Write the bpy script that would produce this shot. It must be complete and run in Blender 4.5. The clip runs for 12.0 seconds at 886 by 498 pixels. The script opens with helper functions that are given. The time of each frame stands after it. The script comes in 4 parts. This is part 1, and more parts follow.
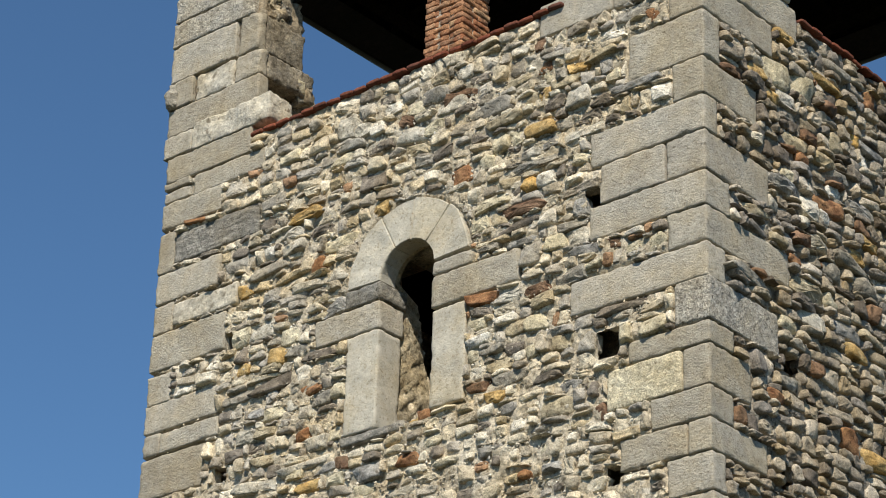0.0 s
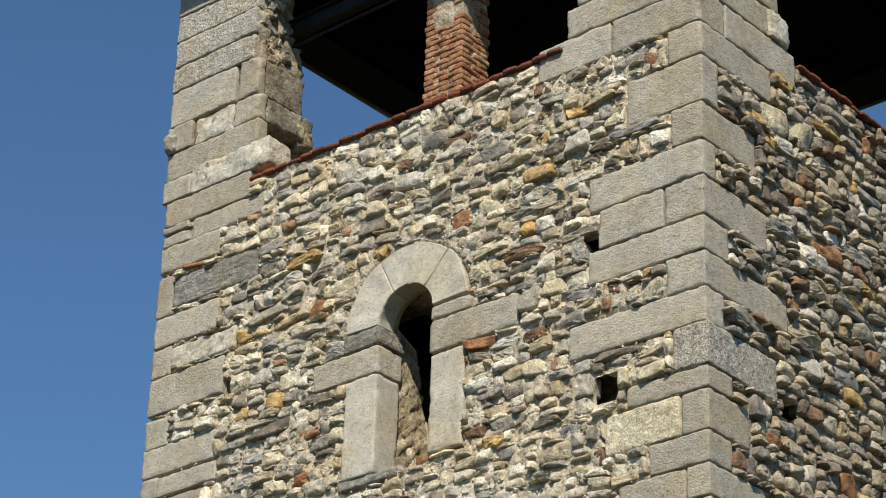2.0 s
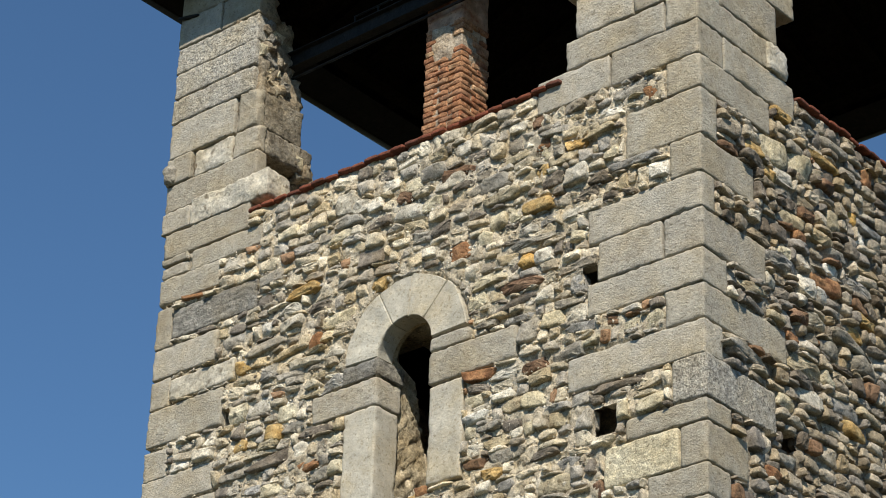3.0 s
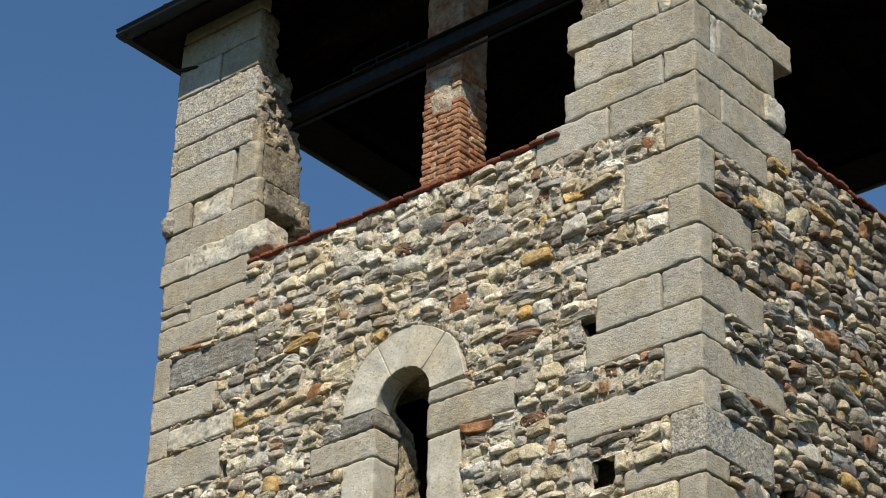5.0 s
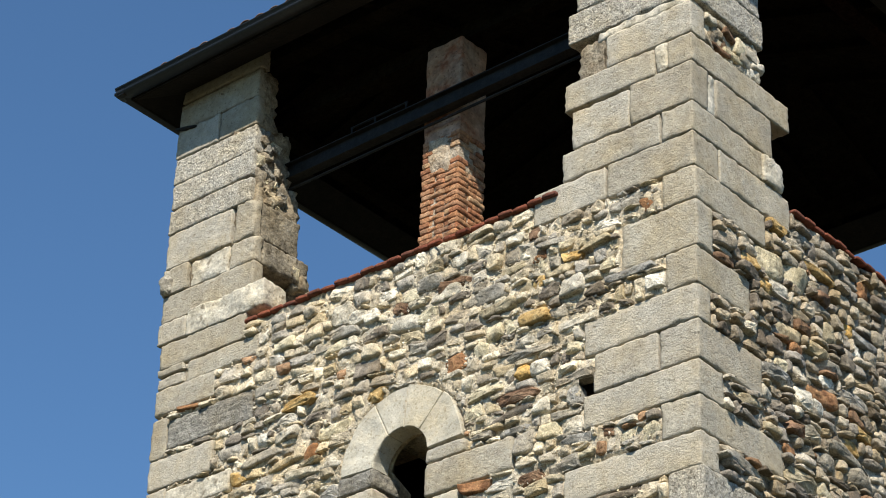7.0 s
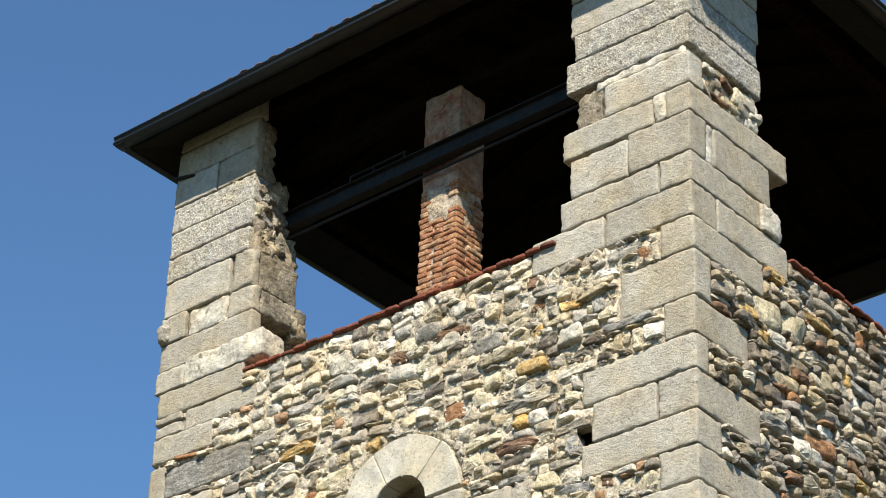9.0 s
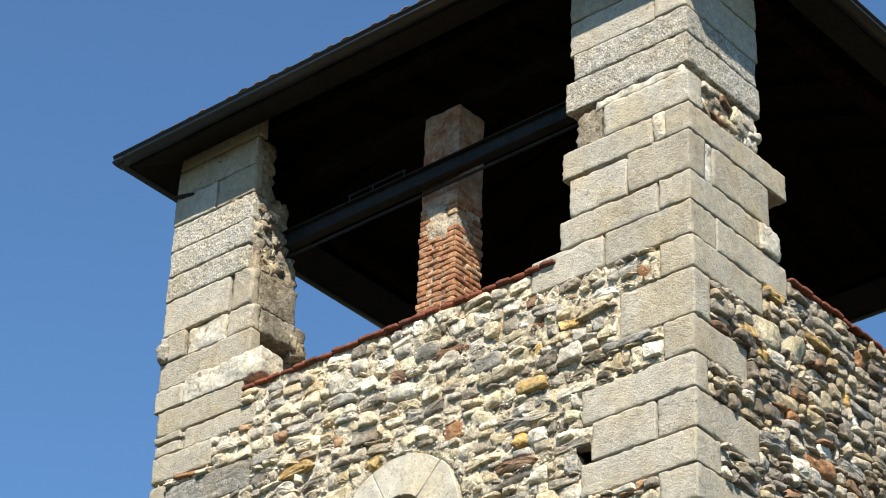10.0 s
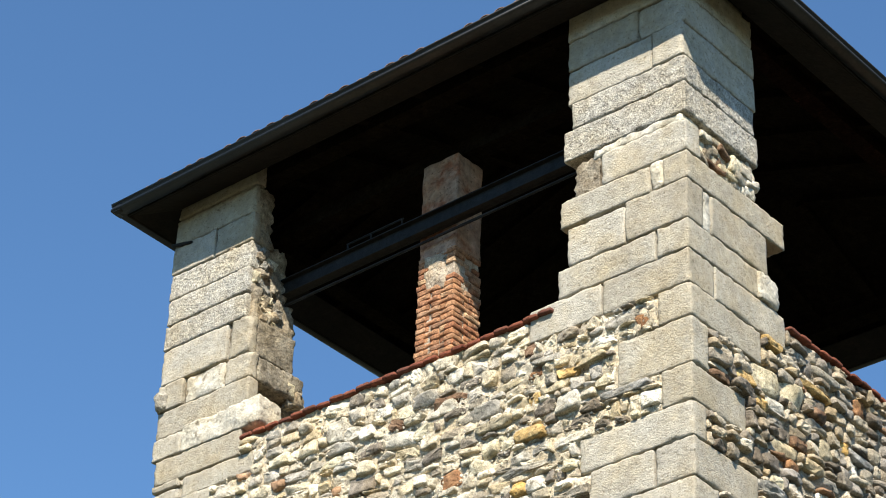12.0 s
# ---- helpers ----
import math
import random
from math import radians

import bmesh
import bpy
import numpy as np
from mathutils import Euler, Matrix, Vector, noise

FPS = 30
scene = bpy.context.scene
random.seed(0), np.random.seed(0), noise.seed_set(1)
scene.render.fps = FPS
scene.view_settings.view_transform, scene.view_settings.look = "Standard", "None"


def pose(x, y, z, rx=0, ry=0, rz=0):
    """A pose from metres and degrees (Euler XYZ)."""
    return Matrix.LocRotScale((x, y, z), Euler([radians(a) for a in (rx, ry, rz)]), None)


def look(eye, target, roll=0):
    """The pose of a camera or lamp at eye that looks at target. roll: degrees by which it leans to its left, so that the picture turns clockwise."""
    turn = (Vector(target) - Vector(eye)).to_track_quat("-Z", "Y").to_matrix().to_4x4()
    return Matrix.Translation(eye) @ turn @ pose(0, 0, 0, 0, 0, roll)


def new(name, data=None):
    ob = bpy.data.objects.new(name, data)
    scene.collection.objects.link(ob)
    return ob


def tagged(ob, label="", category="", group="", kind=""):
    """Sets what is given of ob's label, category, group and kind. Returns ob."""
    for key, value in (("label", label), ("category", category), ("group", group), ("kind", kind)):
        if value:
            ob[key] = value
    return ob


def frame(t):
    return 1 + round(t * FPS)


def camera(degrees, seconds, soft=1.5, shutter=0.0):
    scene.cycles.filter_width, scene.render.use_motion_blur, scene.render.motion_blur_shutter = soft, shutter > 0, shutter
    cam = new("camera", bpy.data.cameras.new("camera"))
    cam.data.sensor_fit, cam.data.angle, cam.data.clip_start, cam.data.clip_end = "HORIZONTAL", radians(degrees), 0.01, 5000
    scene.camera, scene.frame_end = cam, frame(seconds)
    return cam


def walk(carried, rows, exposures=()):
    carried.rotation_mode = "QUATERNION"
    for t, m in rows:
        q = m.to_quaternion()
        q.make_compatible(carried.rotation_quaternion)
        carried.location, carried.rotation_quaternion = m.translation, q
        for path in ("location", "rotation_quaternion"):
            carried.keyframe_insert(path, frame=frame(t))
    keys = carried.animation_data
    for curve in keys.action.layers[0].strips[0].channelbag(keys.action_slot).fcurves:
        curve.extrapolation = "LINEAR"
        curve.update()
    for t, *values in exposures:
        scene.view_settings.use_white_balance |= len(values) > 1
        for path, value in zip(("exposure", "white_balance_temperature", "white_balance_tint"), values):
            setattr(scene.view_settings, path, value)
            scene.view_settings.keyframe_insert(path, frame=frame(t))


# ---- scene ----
# ---- camera: a fixed stand in front of the corner, tilting slowly up ----
cam = camera(20.27, 12.0, soft=1.0)
EYE = (9.243, -13.396, 1.6)
YAW = 41.412
ROWS = [  # seconds, tilt, roll
    (0.0, 26.522, 1.745), (0.5, 26.76, 1.775), (1.0, 26.968, 1.81), (1.5, 27.27, 1.84), (2.0, 27.556, 1.87),
    (2.5, 27.928, 1.89), (3.0, 28.291, 1.92), (5.0, 29.486, 1.99), (5.5, 29.853, 2.0), (6.0, 30.267, 2.03),
    (6.5, 30.588, 2.06), (8.5, 31.685, 2.11), (9.0, 32.0, 2.14), (9.5, 32.246, 2.15), (10.0, 32.433, 2.17),
    (10.5, 32.657, 2.185), (11.0, 33.006, 2.2), (11.5, 33.298, 2.2), (12.0, 33.554, 2.19)]
walk(cam, [(t, pose(*EYE, 0, 0, YAW) @ pose(0, 0, 0, 90 + tilt) @ pose(0, 0, 0, 0, 0, roll)) for t, tilt, roll in ROWS],
     exposures=[(0.0, 0.25), (3.0, 0.26), (5.5, 0.28), (6.5, 0.48), (9.0, 0.82), (12.0, 1.05)])

# ---- light: high sun behind the camera's right shoulder, clear sky ----
SUN = Vector((0.70, -1.0, 1.30)).normalized()
world = bpy.data.worlds.new("sky")
scene.world = world
world.use_nodes = True
wn = world.node_tree
sky = wn.nodes.new("ShaderNodeTexSky")
sky.sky_type, sky.sun_disc = "NISHITA", False
sky.sun_elevation, sky.sun_rotation = math.asin(SUN.z), math.atan2(SUN.x, SUN.y)
sky.air_density, sky.dust_density, sky.ozone_density = 1.0, 0.05, 3.0
clear = wn.nodes.new("ShaderNodeMix")
clear.data_type, clear.blend_type = "RGBA", "MULTIPLY"
clear.inputs[0].default_value, clear.inputs[7].default_value = 1.0, (0.70, 0.93, 1.06, 1)
wn.links.new(sky.outputs[0], clear.inputs[6])
wn.links.new(clear.outputs[2], wn.nodes["Background"].inputs[0])
wn.nodes["Background"].inputs[1].default_value = 0.085
sun = new("sun", bpy.data.lights.new("sun", "SUN"))
sun.data.energy, sun.data.angle, sun.data.color = 5.0, radians(0.53), (1.0, 0.92, 0.79)
sun.matrix_world = look(SUN * 60, (0, 0, 0))


# ---- materials ----
def shader(name, rough=0.9, metal=0.0):
    m = bpy.data.materials.new(name)
    m.use_nodes = True
    b = m.node_tree.nodes["Principled BSDF"]
    b.inputs["Roughness"].default_value, b.inputs["Metallic"].default_value = rough, metal
    b.inputs["Specular IOR Level"].default_value = 0.25
    return m, m.node_tree, b


def node(tree, kind, **values):
    n = tree.nodes.new(kind)
    for k, v in values.items():
        n.inputs[k].default_value = v
    return n


def ramp(tree, stops, fac, constant=False):
    n = tree.nodes.new("ShaderNodeValToRGB")
    e = n.color_ramp.elements
    while len(e) < len(stops):
        e.new(0.5)
    for s, (p, c) in zip(e, stops):
        s.position, s.color = p, (*c, 1)
    if constant:
        n.color_ramp.interpolation = "CONSTANT"
    tree.links.new(fac, n.inputs[0])
    return n.outputs[0]


def mix(tree, kind, fac, a, b):
    n = tree.nodes.new("ShaderNodeMix")
    n.data_type, n.blend_type = "RGBA", kind
    for sock, v in ((n.inputs[0], fac), (n.inputs[6], a), (n.inputs[7], b)):
        if hasattr(v, "is_linked"):
            tree.links.new(v, sock)
        else:
            sock.default_value = v
    return n.outputs[2]


def grey(tree, fac, low, high):
    return ramp(tree, [(0.3, (low,) * 3), (0.7, (high,) * 3)], fac)


def mineral(name, colours, pick, grain=90, grain_depth=(0.55, 1.3), stain=3.0, stain_range=(0.78, 1.15), bump=0.75,
            bump_scale=45, rough=0.92, constant=False, veins=0.0, lichen=(1.0, 0.91, 0.75), pits=(0.5, 0.47, 0.43), mottle=(0.58, 1.32), lumps=1.6, tooling=0.0):
    """Stone, brick or mortar: a colour picked for each piece ('object', 'island', or a noise), grain, stains and relief."""
    m, t, b = shader(name, rough)
    L = t.links
    geo = t.nodes.new("ShaderNodeNewGeometry")
    pos = geo.outputs["Position"]
    if pick == "object":
        fac = t.nodes.new("ShaderNodeObjectInfo").outputs["Random"]
    elif pick == "island":
        fac = geo.outputs["Random Per Island"]
    else:
        n = node(t, "ShaderNodeTexNoise", Scale=pick, Detail=4.0, Roughness=0.6)
        L.new(pos, n.inputs["Vector"])
        fac = n.outputs["Fac"]
    col = ramp(t, colours, fac, constant)
    big = node(t, "ShaderNodeTexNoise", Scale=stain, Detail=5.0, Roughness=0.65)
    fine = node(t, "ShaderNodeTexNoise", Scale=grain, Detail=3.0, Roughness=0.7)
    rel = node(t, "ShaderNodeTexNoise", Scale=bump_scale, Detail=8.0, Roughness=0.75)
    mid = node(t, "ShaderNodeTexNoise", Scale=14.0, Detail=4.0, Roughness=0.6)
    for n in (big, fine, rel, mid):
        L.new(pos, n.inputs["Vector"])
    col = mix(t, "MULTIPLY", 1.0, col, grey(t, big.outputs["Fac"], *stain_range))
    col = mix(t, "MULTIPLY", 1.0, col, grey(t, fine.outputs["Fac"], *grain_depth))
    col = mix(t, "MULTIPLY", 0.9, col, grey(t, mid.outputs["Fac"], *mottle))
    patch = node(t, "ShaderNodeTexNoise", Scale=1.9, Detail=6.0, Roughness=0.7)
    L.new(pos, patch.inputs["Vector"])
    col = mix(t, "MULTIPLY", 1.0, col, ramp(t, [(0.42, (1.0, 1.0, 1.0)), (0.68, lichen)], patch.outputs["Fac"]))
    pit = node(t, "ShaderNodeTexNoise", Scale=bump_scale * 0.62, Detail=2.0, Roughness=0.5)
    L.new(pos, pit.inputs["Vector"])
    col = mix(t, "MULTIPLY", 1.0, col, ramp(t, [(0.30, pits), (0.40, (1.0, 1.0, 1.0))], pit.outputs["Fac"]))
    if veins:
        w = node(t, "ShaderNodeTexWave", Scale=veins, Distortion=9.0, Detail=4.0)
        w.bands_direction = "Z"
        L.new(pos, w.inputs["Vector"])
        col = mix(t, "MULTIPLY", 0.6, col, grey(t, w.outputs["Color"], 0.72, 1.1))
    height = rel.outputs["Fac"]
    if tooling:                                   # short level strokes of the mason's point
        strokes = t.nodes.new("ShaderNodeMapping")
        strokes.inputs["Scale"].default_value = (26.0, 26.0, 46.0)
        L.new(pos, strokes.inputs["Vector"])
        cut = node(t, "ShaderNodeTexNoise", Scale=1.0, Detail=3.0, Roughness=0.6)
        L.new(strokes.outputs["Vector"], cut.inputs["Vector"])
        col = mix(t, "MULTIPLY", 1.0, col, ramp(t, [(0.30, (0.74, 0.71, 0.66)), (0.40, (1.0, 1.0, 1.0))], cut.outputs["Fac"]))
        sum_up = t.nodes.new("ShaderNodeMath")
        sum_up.operation = "MULTIPLY_ADD"
        sum_up.inputs[1].default_value = tooling
        L.new(cut.outputs["Fac"], sum_up.inputs[0])
        L.new(height, sum_up.inputs[2])
        height = sum_up.outputs[0]
    L.new(col, b.inputs["Base Color"])
    bp = node(t, "ShaderNodeBump", Strength=bump, Distance=0.02)
    coarse = node(t, "ShaderNodeTexNoise", Scale=bump_scale * 0.33, Detail=3.0, Roughness=0.6)
    L.new(pos, coarse.inputs["Vector"])
    both = t.nodes.new("ShaderNodeMath")
    both.operation = "MULTIPLY_ADD"
    both.inputs[1].default_value = lumps
    L.new(coarse.outputs["Fac"], both.inputs[0])
    L.new(height, both.inputs[2])
    L.new(both.outputs[0], bp.inputs["Height"])
    L.new(bp.outputs["Normal"], b.inputs["Normal"])
    return m


RUBBLE = [(0.0, (0.46, 0.41, 0.315)), (0.11, (0.57, 0.51, 0.385)), (0.22, (0.34, 0.305, 0.245)), (0.32, (0.66, 0.60, 0.465)),
          (0.42, (0.39, 0.365, 0.315)), (0.52, (0.50, 0.44, 0.325)), (0.61, (0.73, 0.675, 0.545)), (0.71, (0.225, 0.20, 0.165)),
          (0.78, (0.54, 0.455, 0.305)), (0.84, (0.45, 0.42, 0.355)), (0.94, (0.37, 0.235, 0.14)), (0.958, (0.63, 0.575, 0.455))]
RUBBLE = [(p, (r * 1.12, g * 1.115, b * 1.12)) for p, (r, g, b) in RUBBLE]
stone_mat = mineral("field_stone", RUBBLE, "object", constant=True)
stones_mat = mineral("field_stones", RUBBLE, "island", constant=True)
# same palette dimmed: the east face's weaker light is put into its colour
RUBBLE_SHADED = [(p, (r * 0.69, g * 0.67, b * 0.665)) for p, (r, g, b) in RUBBLE]
east_stone_mat = mineral("shaded_field_stone", RUBBLE_SHADED, "object", constant=True)
east_stones_mat = mineral("shaded_field_stones", RUBBLE_SHADED, "island", constant=True)
tints = {
    "ochre": [(0.3, (0.46, 0.29, 0.10)), (0.7, (0.58, 0.44, 0.22))],
    "rust": [(0.3, (0.24, 0.11, 0.055)), (0.7, (0.42, 0.24, 0.12))],
    "white": [(0.3, (0.68, 0.645, 0.555)), (0.7, (0.80, 0.765, 0.67))],
    "cream": [(0.3, (0.57, 0.51, 0.36)), (0.7, (0.68, 0.62, 0.46))],
    "grey": [(0.3, (0.30, 0.28, 0.24)), (0.7, (0.43, 0.405, 0.345))],
    "dark": [(0.3, (0.15, 0.13, 0.108)), (0.7, (0.28, 0.245, 0.20))],
    "amber": [(0.3, (0.52, 0.27, 0.05)), (0.7, (0.66, 0.47, 0.20))],
    "brown": [(0.3, (0.15, 0.082, 0.05)), (0.7, (0.30, 0.20, 0.13))],
    "tan": [(0.3, (0.40, 0.335, 0.22)), (0.7, (0.52, 0.455, 0.32))],
    "pale": [(0.3, (0.50, 0.465, 0.385)), (0.7, (0.63, 0.595, 0.505))],
    "slate": [(0.3, (0.27, 0.265, 0.25)), (0.7, (0.41, 0.40, 0.37))],
}
tint_mat = {k: mineral(k + "_stone", v, 12.0) for k, v in tints.items()}
grit_mat = mineral("mortar_grit", [(0.0, (0.58, 0.53, 0.43)), (0.3, (0.70, 0.66, 0.57)), (0.5, (0.44, 0.385, 0.29)), (0.7, (0.62, 0.56, 0.44)), (0.86, (0.25, 0.22, 0.18)), (0.94, (0.78, 0.75, 0.68))],
                   "island", grain=120, bump=0.5, constant=True)
# east grit, its colour darkened with the shade of that face
east_grit_mat = mineral("shaded_mortar_grit", [(0.0, (0.36, 0.325, 0.27)), (0.3, (0.50, 0.47, 0.41)), (0.5, (0.22, 0.19, 0.15)), (0.7, (0.40, 0.36, 0.29)), (0.9, (0.60, 0.57, 0.51))],
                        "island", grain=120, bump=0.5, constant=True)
mortar_mat = mineral("lime_mortar", [(0.3, (0.50, 0.43, 0.32)), (0.5, (0.63, 0.56, 0.435)), (0.7, (0.72, 0.655, 0.53))], 6.0,
                     grain=60, bump=1.0, bump_scale=30, stain=2.0)
# east mortar, shade of the raking-lit side painted into the colour
east_mortar_mat = mineral("grey_shaded_mortar", [(0.3, (0.26, 0.23, 0.18)), (0.5, (0.36, 0.325, 0.265)), (0.7, (0.47, 0.43, 0.36))], 6.0, grain=60, bump=1.0, bump_scale=30, stain=2.0)
lining_mat = mineral("straw_coloured_mortar", [(0.3, (0.36, 0.30, 0.20)), (0.7, (0.56, 0.50, 0.37))], 8.0, grain=50, bump=0.8, bump_scale=30)
# darker grey-brown than the block fronts, for the inner stones of the reveal
dark_reveal_mat = mineral("dark_reveal_stone", [(0.3, (0.17, 0.15, 0.115)), (0.5, (0.26, 0.235, 0.19)), (0.7, (0.34, 0.315, 0.26))], 5.0, grain=60, bump=0.9, bump_scale=40, stain=5.0)
core_mat = mineral("brown_rubble_core", [(0.3, (0.22, 0.18, 0.13)), (0.5, (0.32, 0.275, 0.205)), (0.7, (0.46, 0.41, 0.32))], 9.0, grain=50, bump=1.0, bump_scale=28, stain=5.0)
quoin_mat = mineral("dressed_gneiss", [(0.0, (0.40, 0.362, 0.288)), (0.4, (0.45, 0.415, 0.338)), (0.75, (0.50, 0.466, 0.392)), (1.0, (0.42, 0.388, 0.322))],
                    "object", grain=120, grain_depth=(0.86, 1.10), stain=2.2, stain_range=(0.80, 1.12), bump=0.8, bump_scale=62, lichen=(1.0, 0.91, 0.75), pits=(0.62, 0.60, 0.56), mottle=(0.78, 1.12), lumps=0.5, tooling=0.55)
arch_mat = mineral("pale_dressed_gneiss", [(0.0, (0.52, 0.485, 0.40)), (1.0, (0.58, 0.55, 0.465))], "object", grain=100, grain_depth=(0.86, 1.08), stain=4.0, bump=0.5, bump_scale=55, pits=(0.72, 0.69, 0.64), mottle=(0.84, 1.08), lumps=0.5, tooling=0.3)
granite_mat = mineral("speckled_granite", [(0.0, (0.50, 0.475, 0.415)), (1.0, (0.57, 0.545, 0.48))], "object", grain=60,
                      grain_depth=(0.46, 1.24), stain=2.5, stain_range=(0.85, 1.1), bump=1.0, bump_scale=60, pits=(0.42, 0.40, 0.38))
pale_mat = mineral("pale_limestone", [(0.3, (0.52, 0.49, 0.41)), (0.7, (0.62, 0.585, 0.50))], 5.0, grain=40, grain_depth=(0.75, 1.12), bump=0.8, bump_scale=22)
darkstone_mat = mineral("grey_schist", [(0.3, (0.25, 0.24, 0.21)), (0.7, (0.37, 0.35, 0.305))], 9.0, bump=1.0, veins=5.0)
joint_mat = mineral("pink_brick_mortar", [(0.3, (0.42, 0.33, 0.24)), (0.7, (0.60, 0.53, 0.43))], 9.0, grain=60, bump=0.9, bump_scale=40)
brick_mat = mineral("old_brick", [(0.0, (0.38, 0.185, 0.098)), (0.3, (0.46, 0.255, 0.14)), (0.6, (0.34, 0.15, 0.082)), (0.85, (0.50, 0.34, 0.21)), (1.0, (0.27, 0.13, 0.08))],
                    "object", grain=70, stain=8.0, bump=0.7)
tile_mat = mineral("red_clay_tile", [(0.0, (0.17, 0.055, 0.034)), (0.5, (0.27, 0.085, 0.048)), (1.0, (0.12, 0.05, 0.036))], "object", stain=6.0, bump=0.5)
rooftile_mat = mineral("weathered_roof_tile", [(0.0, (0.20, 0.12, 0.085)), (0.5, (0.26, 0.16, 0.11)), (1.0, (0.15, 0.11, 0.09))], "object", stain=5.0)
plaster_mat = mineral("limewash_over_brick", [(0.36, (0.30, 0.13, 0.075)), (0.44, (0.38, 0.235, 0.165)), (0.68, (0.43, 0.315, 0.245))], 4.0, grain=40, grain_depth=(0.88, 1.06), bump=0.4, stain=3.0)
# timbers near black: the deep shade under the roof is put into their colour
wood_mat = mineral("shade_dark_wood", [(0.3, (0.010, 0.008, 0.006)), (0.7, (0.017, 0.014, 0.010))], 4.0, grain=50, bump=0.4, stain=3.0, rough=0.85)
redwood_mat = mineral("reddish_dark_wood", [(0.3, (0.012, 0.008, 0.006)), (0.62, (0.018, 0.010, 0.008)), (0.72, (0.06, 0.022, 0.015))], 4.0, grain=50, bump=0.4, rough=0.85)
# sheen off, so the painted-in shade stays black
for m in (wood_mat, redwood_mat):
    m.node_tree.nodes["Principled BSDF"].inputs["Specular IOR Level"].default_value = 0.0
ground_mat = mineral("dry_grass_and_soil", [(0.3, (0.035, 0.045, 0.018)), (0.7, (0.07, 0.06, 0.035))], 0.6, grain=20, stain=0.1, bump=0.6, bump_scale=6)
steel_mat = mineral("dark_painted_steel", [(0.3, (0.010, 0.011, 0.0115)), (0.55, (0.015, 0.0155, 0.0155)), (0.75, (0.022, 0.018, 0.015))], 5.0, grain=60, bump=0.25, stain=5.0, rough=0.7)
gutter_mat = mineral("brown_painted_gutter", [(0.3, (0.014, 0.013, 0.0125)), (0.7, (0.021, 0.0195, 0.018))], 2.0, grain=40, bump=0.05, stain=2.0, rough=0.5)
gutter_mat.node_tree.nodes["Principled BSDF"].inputs["Specular IOR Level"].default_value = 0.5


# ---- building blocks ----
def mesh_of(name, verts, faces, material, smooth=True, each=None):
    me = bpy.data.meshes.new(name)
    me.from_pydata([tuple(v) for v in verts], [], faces)
    me.materials.append(material)
    if smooth:
        me.polygons.foreach_set("use_smooth", each or [True] * len(me.polygons))
    me.update()
    return me


def put(name, me, parent=None, at=(0, 0, 0), label=""):
    ob = new(name, me)
    ob.location = at
    if parent is not None:
        ob.parent = parent
    return tagged(ob, label)


def thing(name, label, category, at=(0, 0, 0), group="", kind=""):
    ob = new(name)
    ob.location = at
    ob.empty_display_size = 0.2
    return tagged(ob, label, category, group, kind)


def box_data(lo, hi):
    x0, y0, z0 = lo
    x1, y1, z1 = hi
    v = [(x, y, z) for z in (z0, z1) for y in (y0, y1) for x in (x0, x1)]
    return v, [(0, 2, 3, 1), (4, 5, 7, 6), (0, 1, 5, 4), (2, 6, 7, 3), (0, 4, 6, 2), (1, 3, 7, 5)]


def join(chunks):
    verts, faces = [], []
    for v, f in chunks:
        k = len(verts)
        verts += list(v)
        faces += [tuple(i + k for i in q) for q in f]
    return verts, faces


def hewn(size, seed, step=0.055, edge=0.006, rough=0.009, wave=0.009, chip=0.038, most=16):
    """A hewn block about its centre: small cells, crisp but chipped edges and an uneven face."""
    lines = []
    for s in size:
        e = min(0.016, s * 0.2)
        n = max(1, min(most, int(round((s - 2 * e) / step))))
        lines.append([-s / 2] + [-s / 2 + e + (s - 2 * e) * i / n for i in range(n + 1)] + [s / 2])
    n = [len(q) - 1 for q in lines]
    idx, verts, faces = {}, [], []
    off = Vector((seed * 3.17, seed * 1.93, seed * 7.7))

    def vert(i, j, k):
        key = (i, j, k)
        if key in idx:
            return idx[key]
        p = Vector((lines[0][i], lines[1][j], lines[2][k]))
        ends = sum(c in (0, m) for c, m in zip(key, n))
        worn = edge + chip * max(0.0, noise.noise(p * 7 + off) - 0.05) * (1.5 if ends == 3 else 1)
        inner = Vector([max(-s / 2 + worn, min(s / 2 - worn, c)) for s, c in zip(size, p)])
        d = p - inner
        if d.length > 1e-6:
            out = d.normalized()
            p = inner + out * worn
            p += out * (rough * noise.noise(p * 24 + off) + wave * noise.noise(p * 4 + off))
            if ends >= 2:
                p -= out * 0.024 * max(0.0, noise.noise(p * 15 + off * 2))
        idx[key] = len(verts)
        verts.append(p)
        return idx[key]

    def sheet(a, b, fixed, value, flip):
        for i in range(n[a]):
            for j in range(n[b]):
                q = []
                for di, dj in ((0, 0), (1, 0), (1, 1), (0, 1)):
                    c = [0, 0, 0]
                    c[a], c[b], c[fixed] = i + di, j + dj, value
                    q.append(vert(*c))
                faces.append(tuple(reversed(q)) if flip else tuple(q))

    sheet(0, 1, 2, n[2], False), sheet(0, 1, 2, 0, True)
    sheet(1, 2, 0, n[0], False), sheet(1, 2, 0, 0, True)
    sheet(2, 0, 1, n[1], False), sheet(2, 0, 1, 0, True)
    return verts, faces


block_count = [0]


